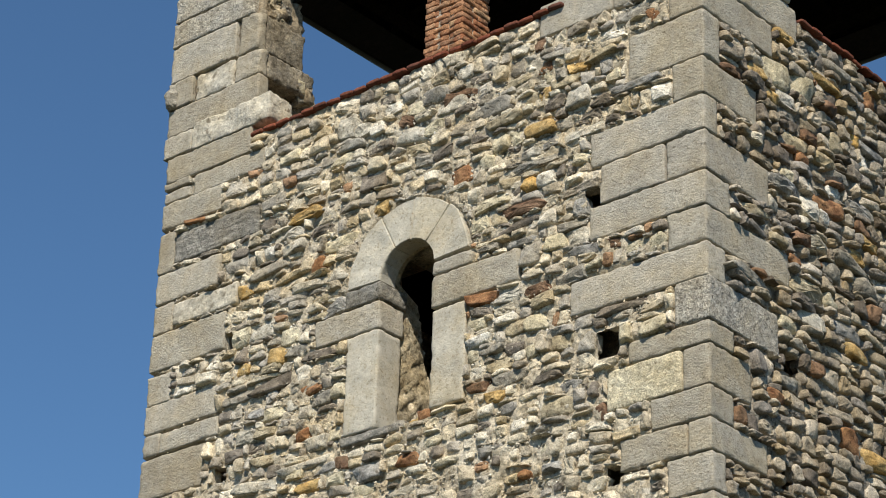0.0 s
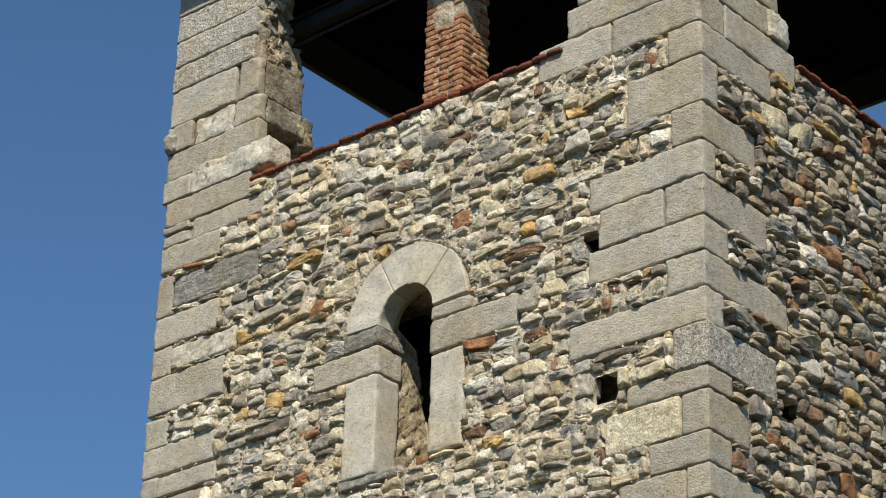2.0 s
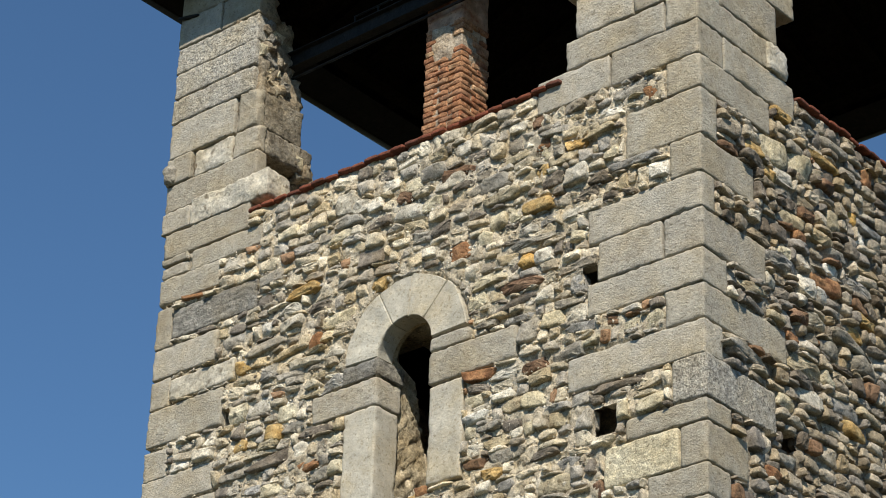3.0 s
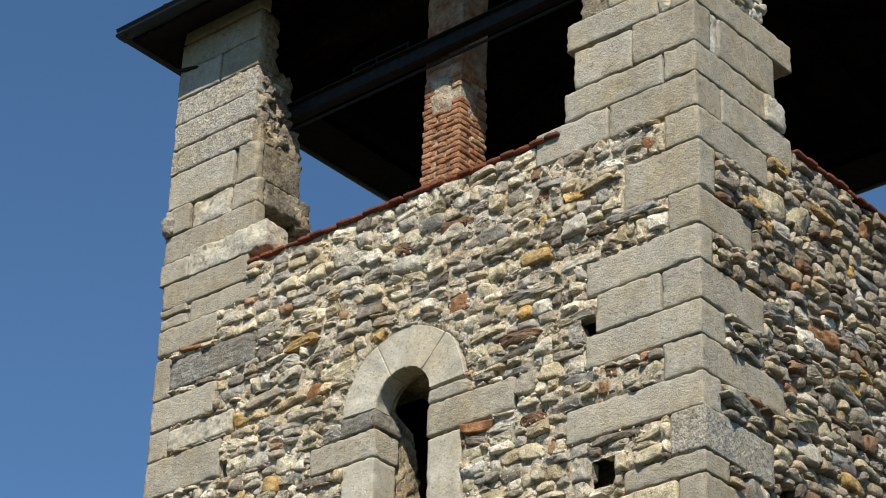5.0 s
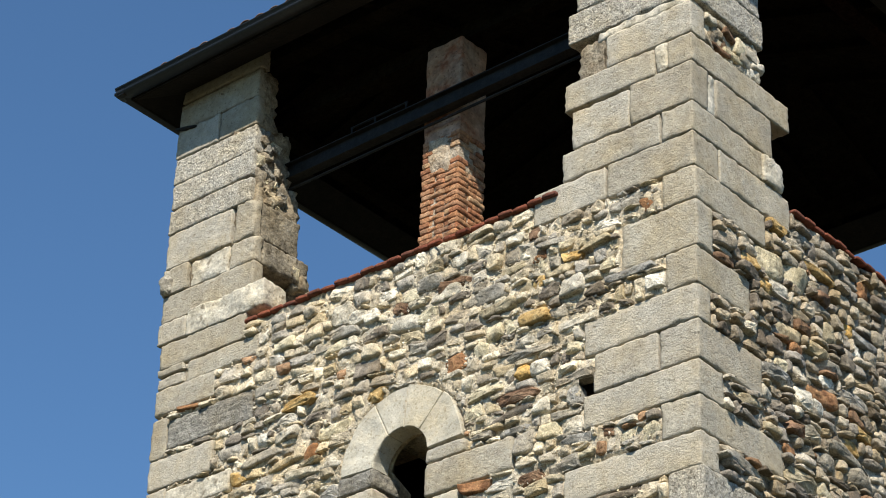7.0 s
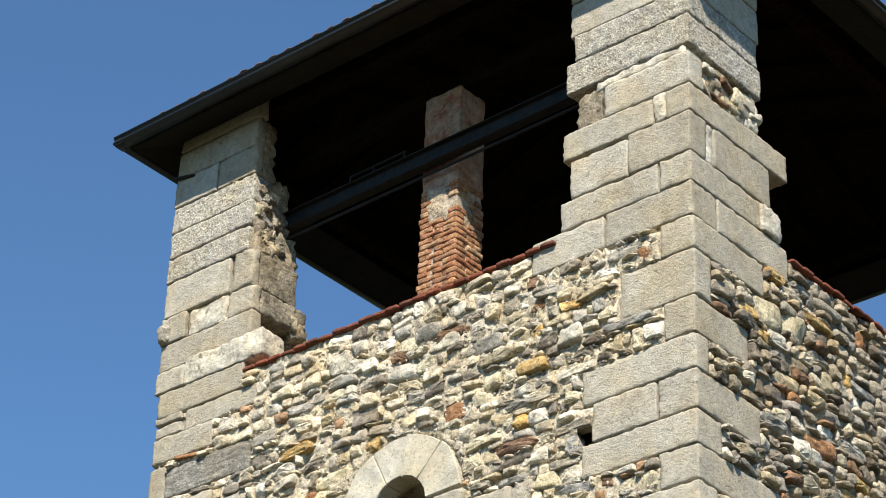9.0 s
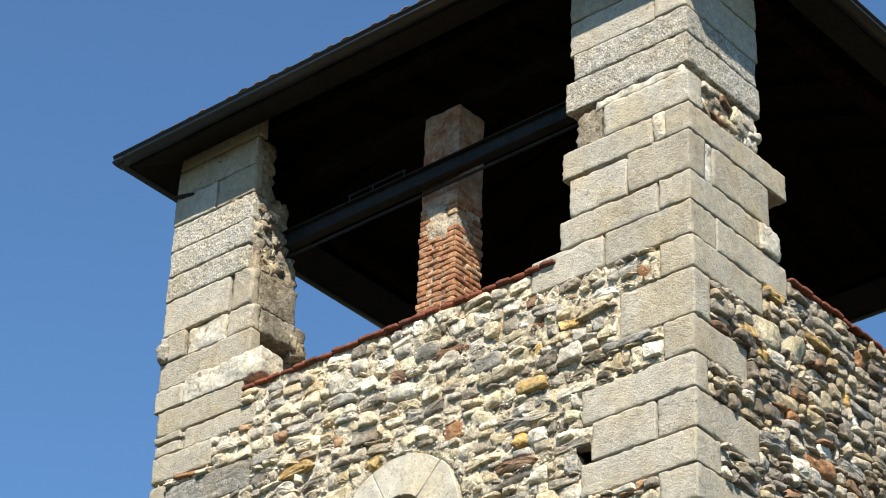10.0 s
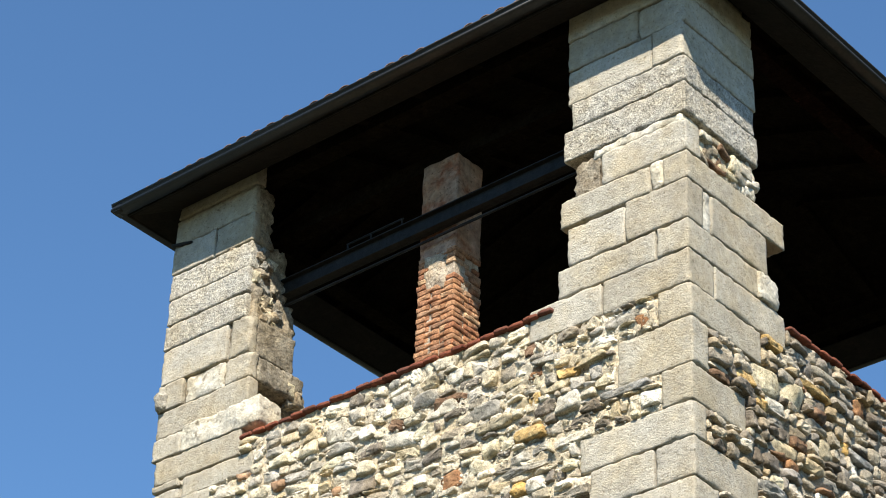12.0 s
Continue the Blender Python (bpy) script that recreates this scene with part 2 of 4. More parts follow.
def block(name, parent, x0, x1, y0, y1, z0, z1, material, label="", gap=0.006, proud=None, **shape):
    """One dressed stone between the given planes, less half a joint, turned a hair out of true."""
    block_count[0] += 1
    s = block_count[0]
    r = random.Random(s * 71)
    if not shape and z1 > LOW:
        shape = dict(step=0.03, edge=0.005, rough=0.0045, wave=0.005, chip=0.03, most=34)
    v, f = hewn((x1 - x0 - gap, y1 - y0, z1 - z0 - gap * 1.3), s, **shape)
    ob = put(name, mesh_of(name, v, f, material), parent, ((x0 + x1) / 2, (y0 + y1) / 2, (z0 + z1) / 2), label)
    ob.rotation_euler = [radians(r.uniform(-0.5, 0.5)), radians(r.uniform(-0.45, 0.45)), radians(r.uniform(-0.4, 0.4))]
    j = 0.008 if proud is None else proud
    ob.location.x += r.uniform(-j, j)
    ob.location.y += r.uniform(-j, j)
    return ob


# ---- sizes of the tower ----
WIDE, DEEP, THICK = 6.0, 5.95, 0.8
TOP, EAVE, OUT = 12.34, 15.27, 0.37
LOW = 7.3                      # rubble is told apart above this height

# ---- ground ----
gv, gf = [], []
rings = [0.0, 6, 12, 25, 60, 150, 400, 1200, 4000]
for i, rr in enumerate(rings):
    for k in range(48):
        a = k * math.tau / 48
        gv.append((-3 + rr * math.cos(a), 3 + rr * math.sin(a), 0.0 if rr < 30 else 0.6 * noise.noise(Vector((rr * math.cos(a) / 90, rr * math.sin(a) / 90, 0)))))
for i in range(len(rings) - 1):
    for k in range(48):
        a, b = i * 48 + k, i * 48 + (k + 1) % 48
        gf.append((a, a + 48, b + 48, b))
ground = put("ground", mesh_of("ground", gv, gf, ground_mat))
tagged(ground, "dry grass and bare soil round the tower foot", "ground", kind="structure")

# ---- corner stones: height of the bed, height of the top, reach along the south face, reach along the east face ----
QUOINS = [(11.39, 11.81, 0.72, 0.22), (11.06, 11.39, 0.29, 0.72), (10.75, 11.06, 1.08, 0.18), (10.41, 10.75, 0.36, 0.84), (10.12, 10.41, 1.08, 0.32),
          (9.82, 10.12, 0.36, 1.08), (9.53, 9.82, 1.27, 0.24), (9.18, 9.53, 0.31, 0.91), (9.0, 9.18, 0.73, 0.32), (8.67, 9.0, 0.24, 0.53),
          (8.42, 8.67, 0.53, 0.30), (8.17, 8.42, 0.20, 0.71), (7.87, 8.17, 0.40, 0.17), (7.55, 7.87, 0.9, 0.4), (7.25, 7.55, 0.35, 0.9)]
EXTRA = [(10.41, 10.75, -0.98, -0.37), (8.67, 9.0, -0.92, -0.25), (8.17, 8.42, -0.81, -0.21)]
LEFT = [(11.72, 11.99, -6.0, -5.22), (11.28, 11.69, -6.0, -5.79), (11.34, 11.64, -5.78, -4.73), (10.97, 11.28, -6.0, -5.18), (10.71, 10.93, -5.74, -4.93),
        (10.68, 10.97, -6.0, -5.75), (10.31, 10.68, -6.0, -5.06), (9.99, 10.28, -6.0, -5.69), (9.72, 10.0, -6.0, -5.10), (9.51, 9.70, -5.78, -5.06),
        (9.51, 9.72, -6.0, -5.79), (9.1, 9.49, -6.0, -5.21), (8.75, 9.1, -6.0, -5.6), (8.4, 8.75, -6.0, -5.15), (8.05, 8.4, -6.0, -5.6),
        (7.7, 8.05, -6.0, -5.2), (7.3, 7.7, -6.0, -5.55), (12.13, 12.21, -6.0, -5.66), (12.0, 12.12, -6.0, -5.65), (11.98, 12.19, -5.62, -4.72), (12.2, 12.47, -6.0, -4.9)]
z = 7.25
k = 0
while z > 0.3:                      # the same bond goes on down to the ground
    h = (0.34, 0.29, 0.32)[k % 3]
    QUOINS.append((z - h, z, (0.9, 0.35)[k % 2], (0.35, 0.9)[k % 2]))
    LEFT.append((z - h, z, -6.0, (-5.2, -5.6)[k % 2]))
    z -= h
    k += 1
DRESSED_S = [(-a, 0.0, z0, z1) for z0, z1, a, b in QUOINS] + [(x0, x1, z0, z1) for z0, z1, x0, x1 in EXTRA + LEFT]
DRESSED_E = [(0.0, b, z0, z1) for z0, z1, a, b in QUOINS]
DRESSED_S += [(-1.6, 0.0, 12.1, 12.5), (-0.32, 0.0, 11.8, 12.12), (-2.67, -1.77, 10.0, 10.43), (-3.96, -3.2, 10.0, 10.43), (-3.59, -3.2, 9.0, 10.0), (-2.67, -2.31, 9.13, 10.0)]
DRESSED_E += [(0.0, 1.35, 12.1, 12.5), (0.0, 0.97, 11.8, 12.12)]

# ---- walls ----
HOLES_S = [(-0.91, 9.23, 0.22, 0.20), (-1.02, 10.46, 0.17, 0.21), (-5.0, 10.36, 0.10, 0.16), (-5.0, 9.13, 0.12, 0.14), (-0.86, 8.16, 0.13, 0.13)]
HOLES_E = [(1.07, 9.18, 0.24, 0.17), (0.99, 8.25, 0.14, 0.2)]
WIN = (-3.24, -2.66, 9.12, 10.42)      # opening's sides, sill and springing
ARCH = (-2.95, 10.42, 0.29, 0.66)      # centre, inner and outer radius


def in_window(u, z, grow=0.0):
    if WIN[0] - grow < u < WIN[1] + grow and WIN[2] - grow < z < WIN[3]:
        return True
    return z >= WIN[3] and math.hypot(u - ARCH[0], z - ARCH[1]) < ARCH[2] + grow


def holed(u, z, holes, window):
    if window and in_window(u, z, 0.05):
        return True
    return any(abs(u - a) < w / 2 and abs(z - b) < h / 2 for a, b, w, h in holes)


def mortar_sheet(length, to_world, holes, window, u_of, dressed, bed=-0.010):
    """The uneven bed of mortar between the stones, open at the holes."""
    zs = [0, 1.5, 3, 4.5, 6, LOW] + [LOW + i * 0.024 for i in range(1, int((TOP - LOW) / 0.024) + 1)]
    us = [i * length / 250 for i in range(251)]
    verts, faces = [], []
    for z in zs:
        for q in us:
            u = u_of(q)
            w = bed + 0.028 * noise.noise(Vector((u * 4, z * 5, length))) + 0.026 * noise.noise(Vector((u * 14, z * 17, 3))) + 0.016 * noise.noise(Vector((u * 33, z * 38, 9)))
            w += 0.008 * noise.noise(Vector((u * 70, z * 80, 5)))
            under = min(q, length - q) < 0.03 or any(a - 0.012 < u < b + 0.012 and c - 0.008 < z < d + 0.008 for a, b, c, d in dressed)
            if window and z > ARCH[1] - 0.05 and math.hypot(u - ARCH[0], z - ARCH[1]) < ARCH[3] + 0.01:
                under = True
            verts.append(to_world(u, -0.05 if under else w, z))
    n = len(us)
    for j in range(len(zs) - 1):
        for i in range(n - 1):
            if holed(u_of((us[i] + us[i + 1]) / 2), (zs[j] + zs[j + 1]) / 2, holes, window):
                continue
            faces.append((j * n + i, j * n + i + 1, (j + 1) * n + i + 1, (j + 1) * n + i))
    return verts, faces


def south(u, w, z):
    return (u, -w, z)


def east(u, w, z):
    return (w, u, z)


core_s = [box_data((-WIDE + 0.06, 0.34, 0), (WIN[0] - 0.03, THICK, 9.80)), box_data((-WIDE + 0.06, 0.34, 9.80), (WIN[0] - 0.5, THICK, 10.9)),
          box_data((-WIDE + 0.06, 0.34, 10.9), (WIN[0] - 0.03, THICK, TOP - 0.02)), box_data((WIN[1] + 0.03, 0.34, 0), (-0.06, THICK, TOP - 0.02)),
          box_data((WIN[0] - 0.03, 0.34, 0), (WIN[1] + 0.03, THICK, WIN[2] - 0.08)), box_data((WIN[0] - 0.03, 0.34, 10.76), (WIN[1] + 0.03, THICK, TOP - 0.02)),
          box_data((-WIDE + 0.06, 0.06, TOP - 0.1), (-0.06, 0.35, TOP - 0.02))]
wall_south = put("wall_south", mesh_of("wall_south", *join([mortar_sheet(WIDE - 0.1, south, HOLES_S, True, lambda q: -WIDE + 0.05 + q, DRESSED_S), *core_s]), mortar_mat))
tagged(wall_south, "sunlit tower wall of rubble stone bedded in pale lime mortar", "wall", kind="structure")
core_e = [box_data((-THICK, THICK + 0.01, 0), (-0.34, DEEP - 0.06, TOP - 0.02)), box_data((-0.34, THICK, TOP - 0.1), (-0.06, DEEP - 0.06, TOP - 0.02))]
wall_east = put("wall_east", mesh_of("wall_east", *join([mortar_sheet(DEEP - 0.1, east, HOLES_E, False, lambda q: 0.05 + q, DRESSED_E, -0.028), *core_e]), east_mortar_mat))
tagged(wall_east, "tower wall of rounded rubble stones in rough mortar, raking light", "wall", kind="structure")
wall_west = put("wall_west", mesh_of("wall_west", *box_data((-WIDE + 0.01, 0.06, 0), (-WIDE + THICK, DEEP - 0.01, TOP)), mortar_mat, False))
wall_north = put("wall_north", mesh_of("wall_north", *box_data((-WIDE + THICK + 0.01, DEEP - THICK, 0), (-THICK - 0.01, DEEP - 0.01, TOP)), mortar_mat, False))
for ob in (wall_west, wall_north):
    tagged(ob, "tower wall of mortared rubble stone", "wall", kind="structure")
# unseen floor, added to block light from above behind the window
floor = put("floor", mesh_of("floor", *box_data((-WIDE + THICK + 0.01, THICK + 0.01, 11.5), (-THICK - 0.01, DEEP - THICK - 0.01, 11.62)), wood_mat, False))
tagged(floor, "unseen dark floor keeping light from above out of the shaft", "floor", kind="structure")

# ---- corner stones ----
BLOCKED_S, BLOCKED_E = [], []
for z0, z1, a, b in QUOINS:
    block("quoin", wall_south, -a, 0.0, 0.0, b, z0, z1, granite_mat if z0 == 9.18 else quoin_mat)
    BLOCKED_S.append((-a, 0.05, z0, z1))
    BLOCKED_E.append((-0.05, b, z0, z1))
for z0, z1, x0, x1 in EXTRA:
    block("quoin", wall_south, x0, x1, 0.0, 0.25, z0, z1, tint_mat["cream"] if z0 == 8.67 else quoin_mat)
    BLOCKED_S.append((x0, x1, z0, z1))
for i, (z0, z1, x0, x1) in enumerate(LEFT):
    m = darkstone_mat if i == 2 else pale_mat if i == 4 else quoin_mat
    block("quoin", wall_south, x0, x1, 0.0, 0.3, z0, z1, m)
    BLOCKED_S.append((x0, x1, z0, z1))

# ---- window in the south wall ----
window = thing("window_1", "narrow round-arched opening framed in dressed stone", "window", (ARCH[0], 0, WIN[2]), kind="structure")


def into(parent, ob):
    ob.location = Vector(ob.location) - parent.location
    return ob


for name, x0, x1, z0, z1, d, m in (("jamb", -3.59, -3.235, 9.12, 10.0, 0.27, arch_mat), ("jamb", -2.665, -2.31, 9.13, 9.99, 0.3, arch_mat),
                                   ("impost", -3.96, -3.23, 10.0, 10.255, 0.3, quoin_mat), ("impost", -3.62, -3.225, 10.26, 10.425, 0.32, darkstone_mat),
                                   ("impost", -2.67, -1.77, 10.0, 10.29, 0.3, quoin_mat), ("impost", -2.675, -2.26, 10.295, 10.425, 0.3, quoin_mat),
                                   ("sill", -3.62, -2.98, 9.03, 9.115, 0.3, darkstone_mat)):
    into(window, block(name, window, x0, x1, -0.012, d, z0, z1, m, proud=0.003, gap=0.008))
    BLOCKED_S.append((x0, x1, z0, z1))


def voussoir(a0, a1, seed):
    """A wedge of the arch between two angles, with worn edges."""
    n, verts, faces = 10, [], []
    cx, cz, r0, r1 = ARCH
    g = 0.003
    layers = [(0.17, 0.0), (0.0, 0.0), (-0.012, 0.006)]
    for y, inset in layers:
        for r in (r0 + inset, r0 + 0.13, r1 - 0.12, r1 - inset):
            for i in range(n + 1):
                f = i / n
                a = radians(a0 + (a1 - a0) * f)
                pad = (g + inset + 0.0025 * noise.noise(Vector((r * 31, seed, i)))) * (1 if i == 0 else -1 if i == n else 0)
                rr = r + (0.022 * noise.noise(Vector((a * 3, seed, r))) if r > r0 + 0.2 else 0.004 * noise.noise(Vector((a * 9, seed, y))))
                x, zz = rr * math.cos(a), rr * math.sin(a)
                x += -math.sin(a) * pad
                zz += math.cos(a) * pad
                yy = y + (0.007 * noise.noise(Vector((x * 9, zz * 9, seed))) if y < 0 else 0)
                verts.append((cx + x, yy, cz + zz))
    row = n + 1
    for l in range(2):
        base, nxt = l * 4 * row, (l + 1) * 4 * row
        for i in range(n):
            faces.append((base + i, base + i + 1, nxt + i + 1, nxt + i))
            o = 3 * row
            faces.append((base + o + i + 1, base + o + i, nxt + o + i, nxt + o + i + 1))
        for q in range(3):
            faces.append((base + (q + 1) * row, base + q * row, nxt + q * row, nxt + (q + 1) * row))
            faces.append((base + q * row + n, base + (q + 1) * row + n, nxt + (q + 1) * row + n, nxt + q * row + n))
    top = 2 * 4 * row
    for q in range(3):
        for i in range(n):
            faces.append((top + q * row + i, top + q * row + i + 1, top + (q + 1) * row + i + 1, top + (q + 1) * row + i))
            faces.append((q * row + i + 1, q * row + i, (q + 1) * row + i, (q + 1) * row + i + 1))
    me = mesh_of("voussoir", verts, faces, arch_mat, False)
    bm = bmesh.new()
    bm.from_mesh(me)
    bmesh.ops.recalc_face_normals(bm, faces=bm.faces)
    bm.to_mesh(me)
    bm.free()
    return me


for i, (a0, a1) in enumerate(((3, 47.5), (47.5, 84.5), (84.5, 117.5), (117.5, 179))):
    into(window, put("voussoir", voussoir(a0, a1, i * 5.3), window))
# rough lining of the opening behind the dressed frame
lin_v, lin_f = [], []
prof = [(WIN[0] - 0.02, WIN[2] - 0.1 + i * 0.0283) for i in range(49)]
prof += [(ARCH[0] + 0.31 * math.cos(radians(180 - a)), ARCH[1] + 0.31 * math.sin(radians(a))) for a in range(12, 180, 12)]
prof += [(WIN[1] + 0.02, WIN[3] - 0.02 - i * 0.0283) for i in range(49)]
for j in range(27):
    for x, zz in prof:
        y = (0.22 if zz < WIN[3] else 0.16) + j * 0.0215 * (0.12 if zz > WIN[3] else max(0.45, min(1.0, 1.0 - 0.42 * (zz - WIN[2]))))
        d = 0.022 * noise.noise(Vector((y * 8, zz * 16 - y * 14, x))) + 0.022 * noise.noise(Vector((y * 5, zz * 34 + y * 26, x)))
        lin_v.append((x - d if x < ARCH[0] else x + d, y, zz))
for j in range(26):
    for i in range(len(prof) - 1):
        a = j * len(prof) + i
        lin_f.append((a, a + len(prof), a + len(prof) + 1, a + 1))
into(window, put("lining", mesh_of("lining", lin_v, lin_f, lining_mat), window, label="crumbling mortared lining of the opening"))

for x, y, z, k in ((-2.76, 0.12, 9.14, "rust"), (-2.92, 0.2, 9.13, "ochre"), (-3.08, 0.14, 9.12, "grey"), (-2.82, 0.36, 9.15, "cream")):
    into(window, put("loose_stone", mesh_of("loose_stone", *hewn((0.17, 0.15, 0.1), x * 9, step=0.035, edge=0.02, rough=0.015, wave=0.02, chip=0.04), tint_mat[k]), window, (x, y, z)))

# ---- rubble stones, each fitted against its neighbours ----
# kind, place along the wall, height, length, thickness
MARKED_S = [
    ("white", -3.19, 12.03, 0.22, 0.11), ("cream", -2.93, 11.93, 0.19, 0.12), ("brown", -3.02, 11.85, 0.16, 0.12), ("pale", -2.92, 11.69, 0.28, 0.15),
    ("dark", -3.33, 11.71, 0.29, 0.1), ("grey", -3.66, 11.82, 0.33, 0.08), ("cream", -2.73, 11.68, 0.25, 0.11), ("white", -2.98, 11.67, 0.15, 0.05),
    ("tan", -2.88, 11.53, 0.25, 0.11), ("grey", -2.78, 11.39, 0.21, 0.09), ("dark", -2.6, 11.41, 0.21, 0.1), ("grey", -2.3, 11.65, 0.42, 0.09),
    ("pale", -2.52, 11.84, 0.31, 0.14), ("brown", -2.43, 11.89, 0.31, 0.1), ("cream", -4.38, 11.95, 0.27, 0.11), ("white", -4.67, 12.15, 0.14, 0.16)]
MARKED_S += [
    ("cream", -3.76, 11.72, 0.3, 0.11), ("grey", -3.9, 11.77, 0.17, 0.11), ("tan", -2.65, 12.12, 0.21, 0.09), ("pale", -2.38, 12.08, 0.18, 0.13),
    ("grey", -2.71, 11.99, 0.31, 0.13), ("pale", -3.68, 12.02, 0.24, 0.19), ("pale", -3.49, 11.92, 0.17, 0.12), ("white", -3.34, 11.88, 0.15, 0.1),
    ("dark", -3.35, 11.39, 0.28, 0.16), ("tan", -3.81, 11.52, 0.14, 0.12)]
MARKED_S += [
    ("tan", -1.77, 11.81, 0.47, 0.07), ("grey", -1.28, 11.9, 0.46, 0.07), ("cream", -1.5, 11.73, 0.14, 0.12), ("grey", -1.36, 11.7, 0.11, 0.1),
    ("ochre", -1.19, 11.71, 0.19, 0.09), ("slate", -0.91, 11.62, 0.1, 0.14), ("cream", -0.84, 11.51, 0.14, 0.11), ("white", -1.8, 12.08, 0.21, 0.1),
    ("brown", -1.57, 12.05, 0.14, 0.1), ("tan", -1.22, 11.98, 0.26, 0.07), ("tan", -0.96, 11.74, 0.31, 0.06), ("tan", -1.33, 11.62, 0.25, 0.1),
    ("ochre", -1.53, 11.58, 0.12, 0.09), ("dark", -1.43, 11.46, 0.21, 0.11), ("pale", -1.19, 11.43, 0.22, 0.16), ("dark", -0.95, 11.32, 0.17, 0.09)]
MARKED_S += [
    ("white", -0.38, 11.19, 0.16, 0.13), ("slate", -0.61, 11.34, 0.49, 0.07), ("tan", -0.73, 11.2, 0.1, 0.13), ("cream", -1.99, 11.28, 0.16, 0.16),
    ("cream", -1.82, 11.28, 0.15, 0.12), ("slate", -1.47, 11.13, 0.2, 0.11), ("ochre", -1.57, 11.28, 0.31, 0.13), ("pale", -1.13, 11.11, 0.37, 0.12),
    ("grey", -1.64, 10.97, 0.57, 0.07), ("pale", -1.7, 11.1, 0.35, 0.1), ("tan", -1.94, 11.47, 0.35, 0.09), ("grey", -2.04, 11.64, 0.3, 0.14),
    ("cream", -1.16, 10.87, 0.13, 0.1), ("tan", -1.68, 11.58, 0.2, 0.1), ("cream", -2.13, 11.15, 0.18, 0.11)]
MARKED_S += [
    ("grey", -4.59, 11.57, 0.34, 0.11), ("pale", -4.27, 11.46, 0.2, 0.11), ("dark", -4.6, 11.37, 0.19, 0.1), ("pale", -4.32, 11.19, 0.34, 0.1),
    ("dark", -3.95, 11.11, 0.29, 0.09), ("cream", -3.71, 10.92, 0.35, 0.12), ("pale", -4.27, 11.04, 0.29, 0.11), ("white", -4.55, 11.08, 0.15, 0.13),
    ("ochre", -4.16, 11.31, 0.4, 0.09), ("rust", -3.96, 10.78, 0.13, 0.14), ("grey", -4.53, 10.91, 0.4, 0.12), ("pale", -3.73, 10.64, 0.22, 0.13),
    ("pale", -4.04, 10.62, 0.39, 0.08), ("tan", -3.89, 10.46, 0.37, 0.07), ("slate", -3.75, 10.32, 0.24, 0.12), ("slate", -4.48, 10.64, 0.19, 0.14)]
MARKED_S += [
    ("ochre", -4.83, 10.8, 0.23, 0.12), ("grey", -4.96, 11.08, 0.28, 0.12), ("grey", -4.17, 10.47, 0.17, 0.07), ("tan", -3.96, 10.3, 0.45, 0.06),
    ("ochre", -3.27, 11.1, 0.2, 0.12)]
MARKED_S += [
    ("cream", -2.08, 10.77, 0.37, 0.1), ("amber", -1.67, 10.8, 0.15, 0.13), ("white", -1.5, 10.81, 0.18, 0.13), ("rust", -2.42, 11.13, 0.25, 0.13),
    ("brown", -1.75, 10.61, 0.41, 0.09), ("cream", -2.18, 10.61, 0.2, 0.12), ("tan", -1.98, 10.6, 0.16, 0.11), ("dark", -1.86, 10.47, 0.55, 0.06),
    ("slate", -1.74, 10.32, 0.31, 0.07), ("grey", -2.09, 10.37, 0.22, 0.06), ("white", -1.49, 10.46, 0.18, 0.13), ("slate", -1.16, 10.45, 0.15, 0.16),
    ("grey", -1.21, 10.31, 0.33, 0.07), ("pale", -1.2, 10.2, 0.21, 0.13), ("cream", -1.41, 10.21, 0.18, 0.11), ("grey", -1.66, 10.19, 0.21, 0.18)]
MARKED_S += [
    ("slate", -1.13, 10.07, 0.27, 0.07), ("brown", -0.83, 10.04, 0.22, 0.08), ("pale", -0.67, 10.08, 0.21, 0.06), ("cream", -0.67, 9.96, 0.21, 0.09),
    ("cream", -0.46, 9.93, 0.19, 0.12), ("cream", -1.05, 9.91, 0.18, 0.06), ("grey", -1.27, 9.89, 0.29, 0.12), ("brown", -1.6, 9.87, 0.23, 0.1),
    ("pale", -1.82, 9.89, 0.34, 0.1), ("tan", -1.54, 9.76, 0.22, 0.11), ("rust", -2.14, 9.94, 0.29, 0.09)]
MARKED_S += [
    ("cream", -2.2, 9.73, 0.18, 0.1), ("white", -2.16, 9.58, 0.24, 0.07), ("cream", -2.22, 9.47, 0.13, 0.1), ("white", -2.18, 9.32, 0.16, 0.1),
    ("brown", -2.17, 9.19, 0.26, 0.08), ("grey", -2.04, 9.47, 0.23, 0.07), ("tan", -1.79, 9.6, 0.19, 0.12), ("cream", -1.59, 9.59, 0.22, 0.12),
    ("dark", -1.81, 9.45, 0.19, 0.1), ("cream", -1.64, 9.36, 0.11, 0.11), ("tan", -1.95, 9.33, 0.25, 0.1), ("grey", -1.84, 9.19, 0.33, 0.1),
    ("tan", -1.32, 9.35, 0.24, 0.11), ("grey", -1.14, 9.47, 0.19, 0.11), ("cream", -0.5, 9.26, 0.26, 0.13), ("cream", -0.77, 9.24, 0.15, 0.16)]
MARKED_S += [
    ("dark", -1.48, 9.1, 0.27, 0.07), ("slate", -1.29, 8.97, 0.25, 0.09), ("ochre", -1.99, 9.07, 0.19, 0.09), ("slate", -1.86, 8.94, 0.15, 0.09),
    ("white", -1.77, 8.8, 0.19, 0.12), ("tan", -1.39, 8.83, 0.32, 0.14), ("brown", -0.97, 8.69, 0.09, 0.12)]
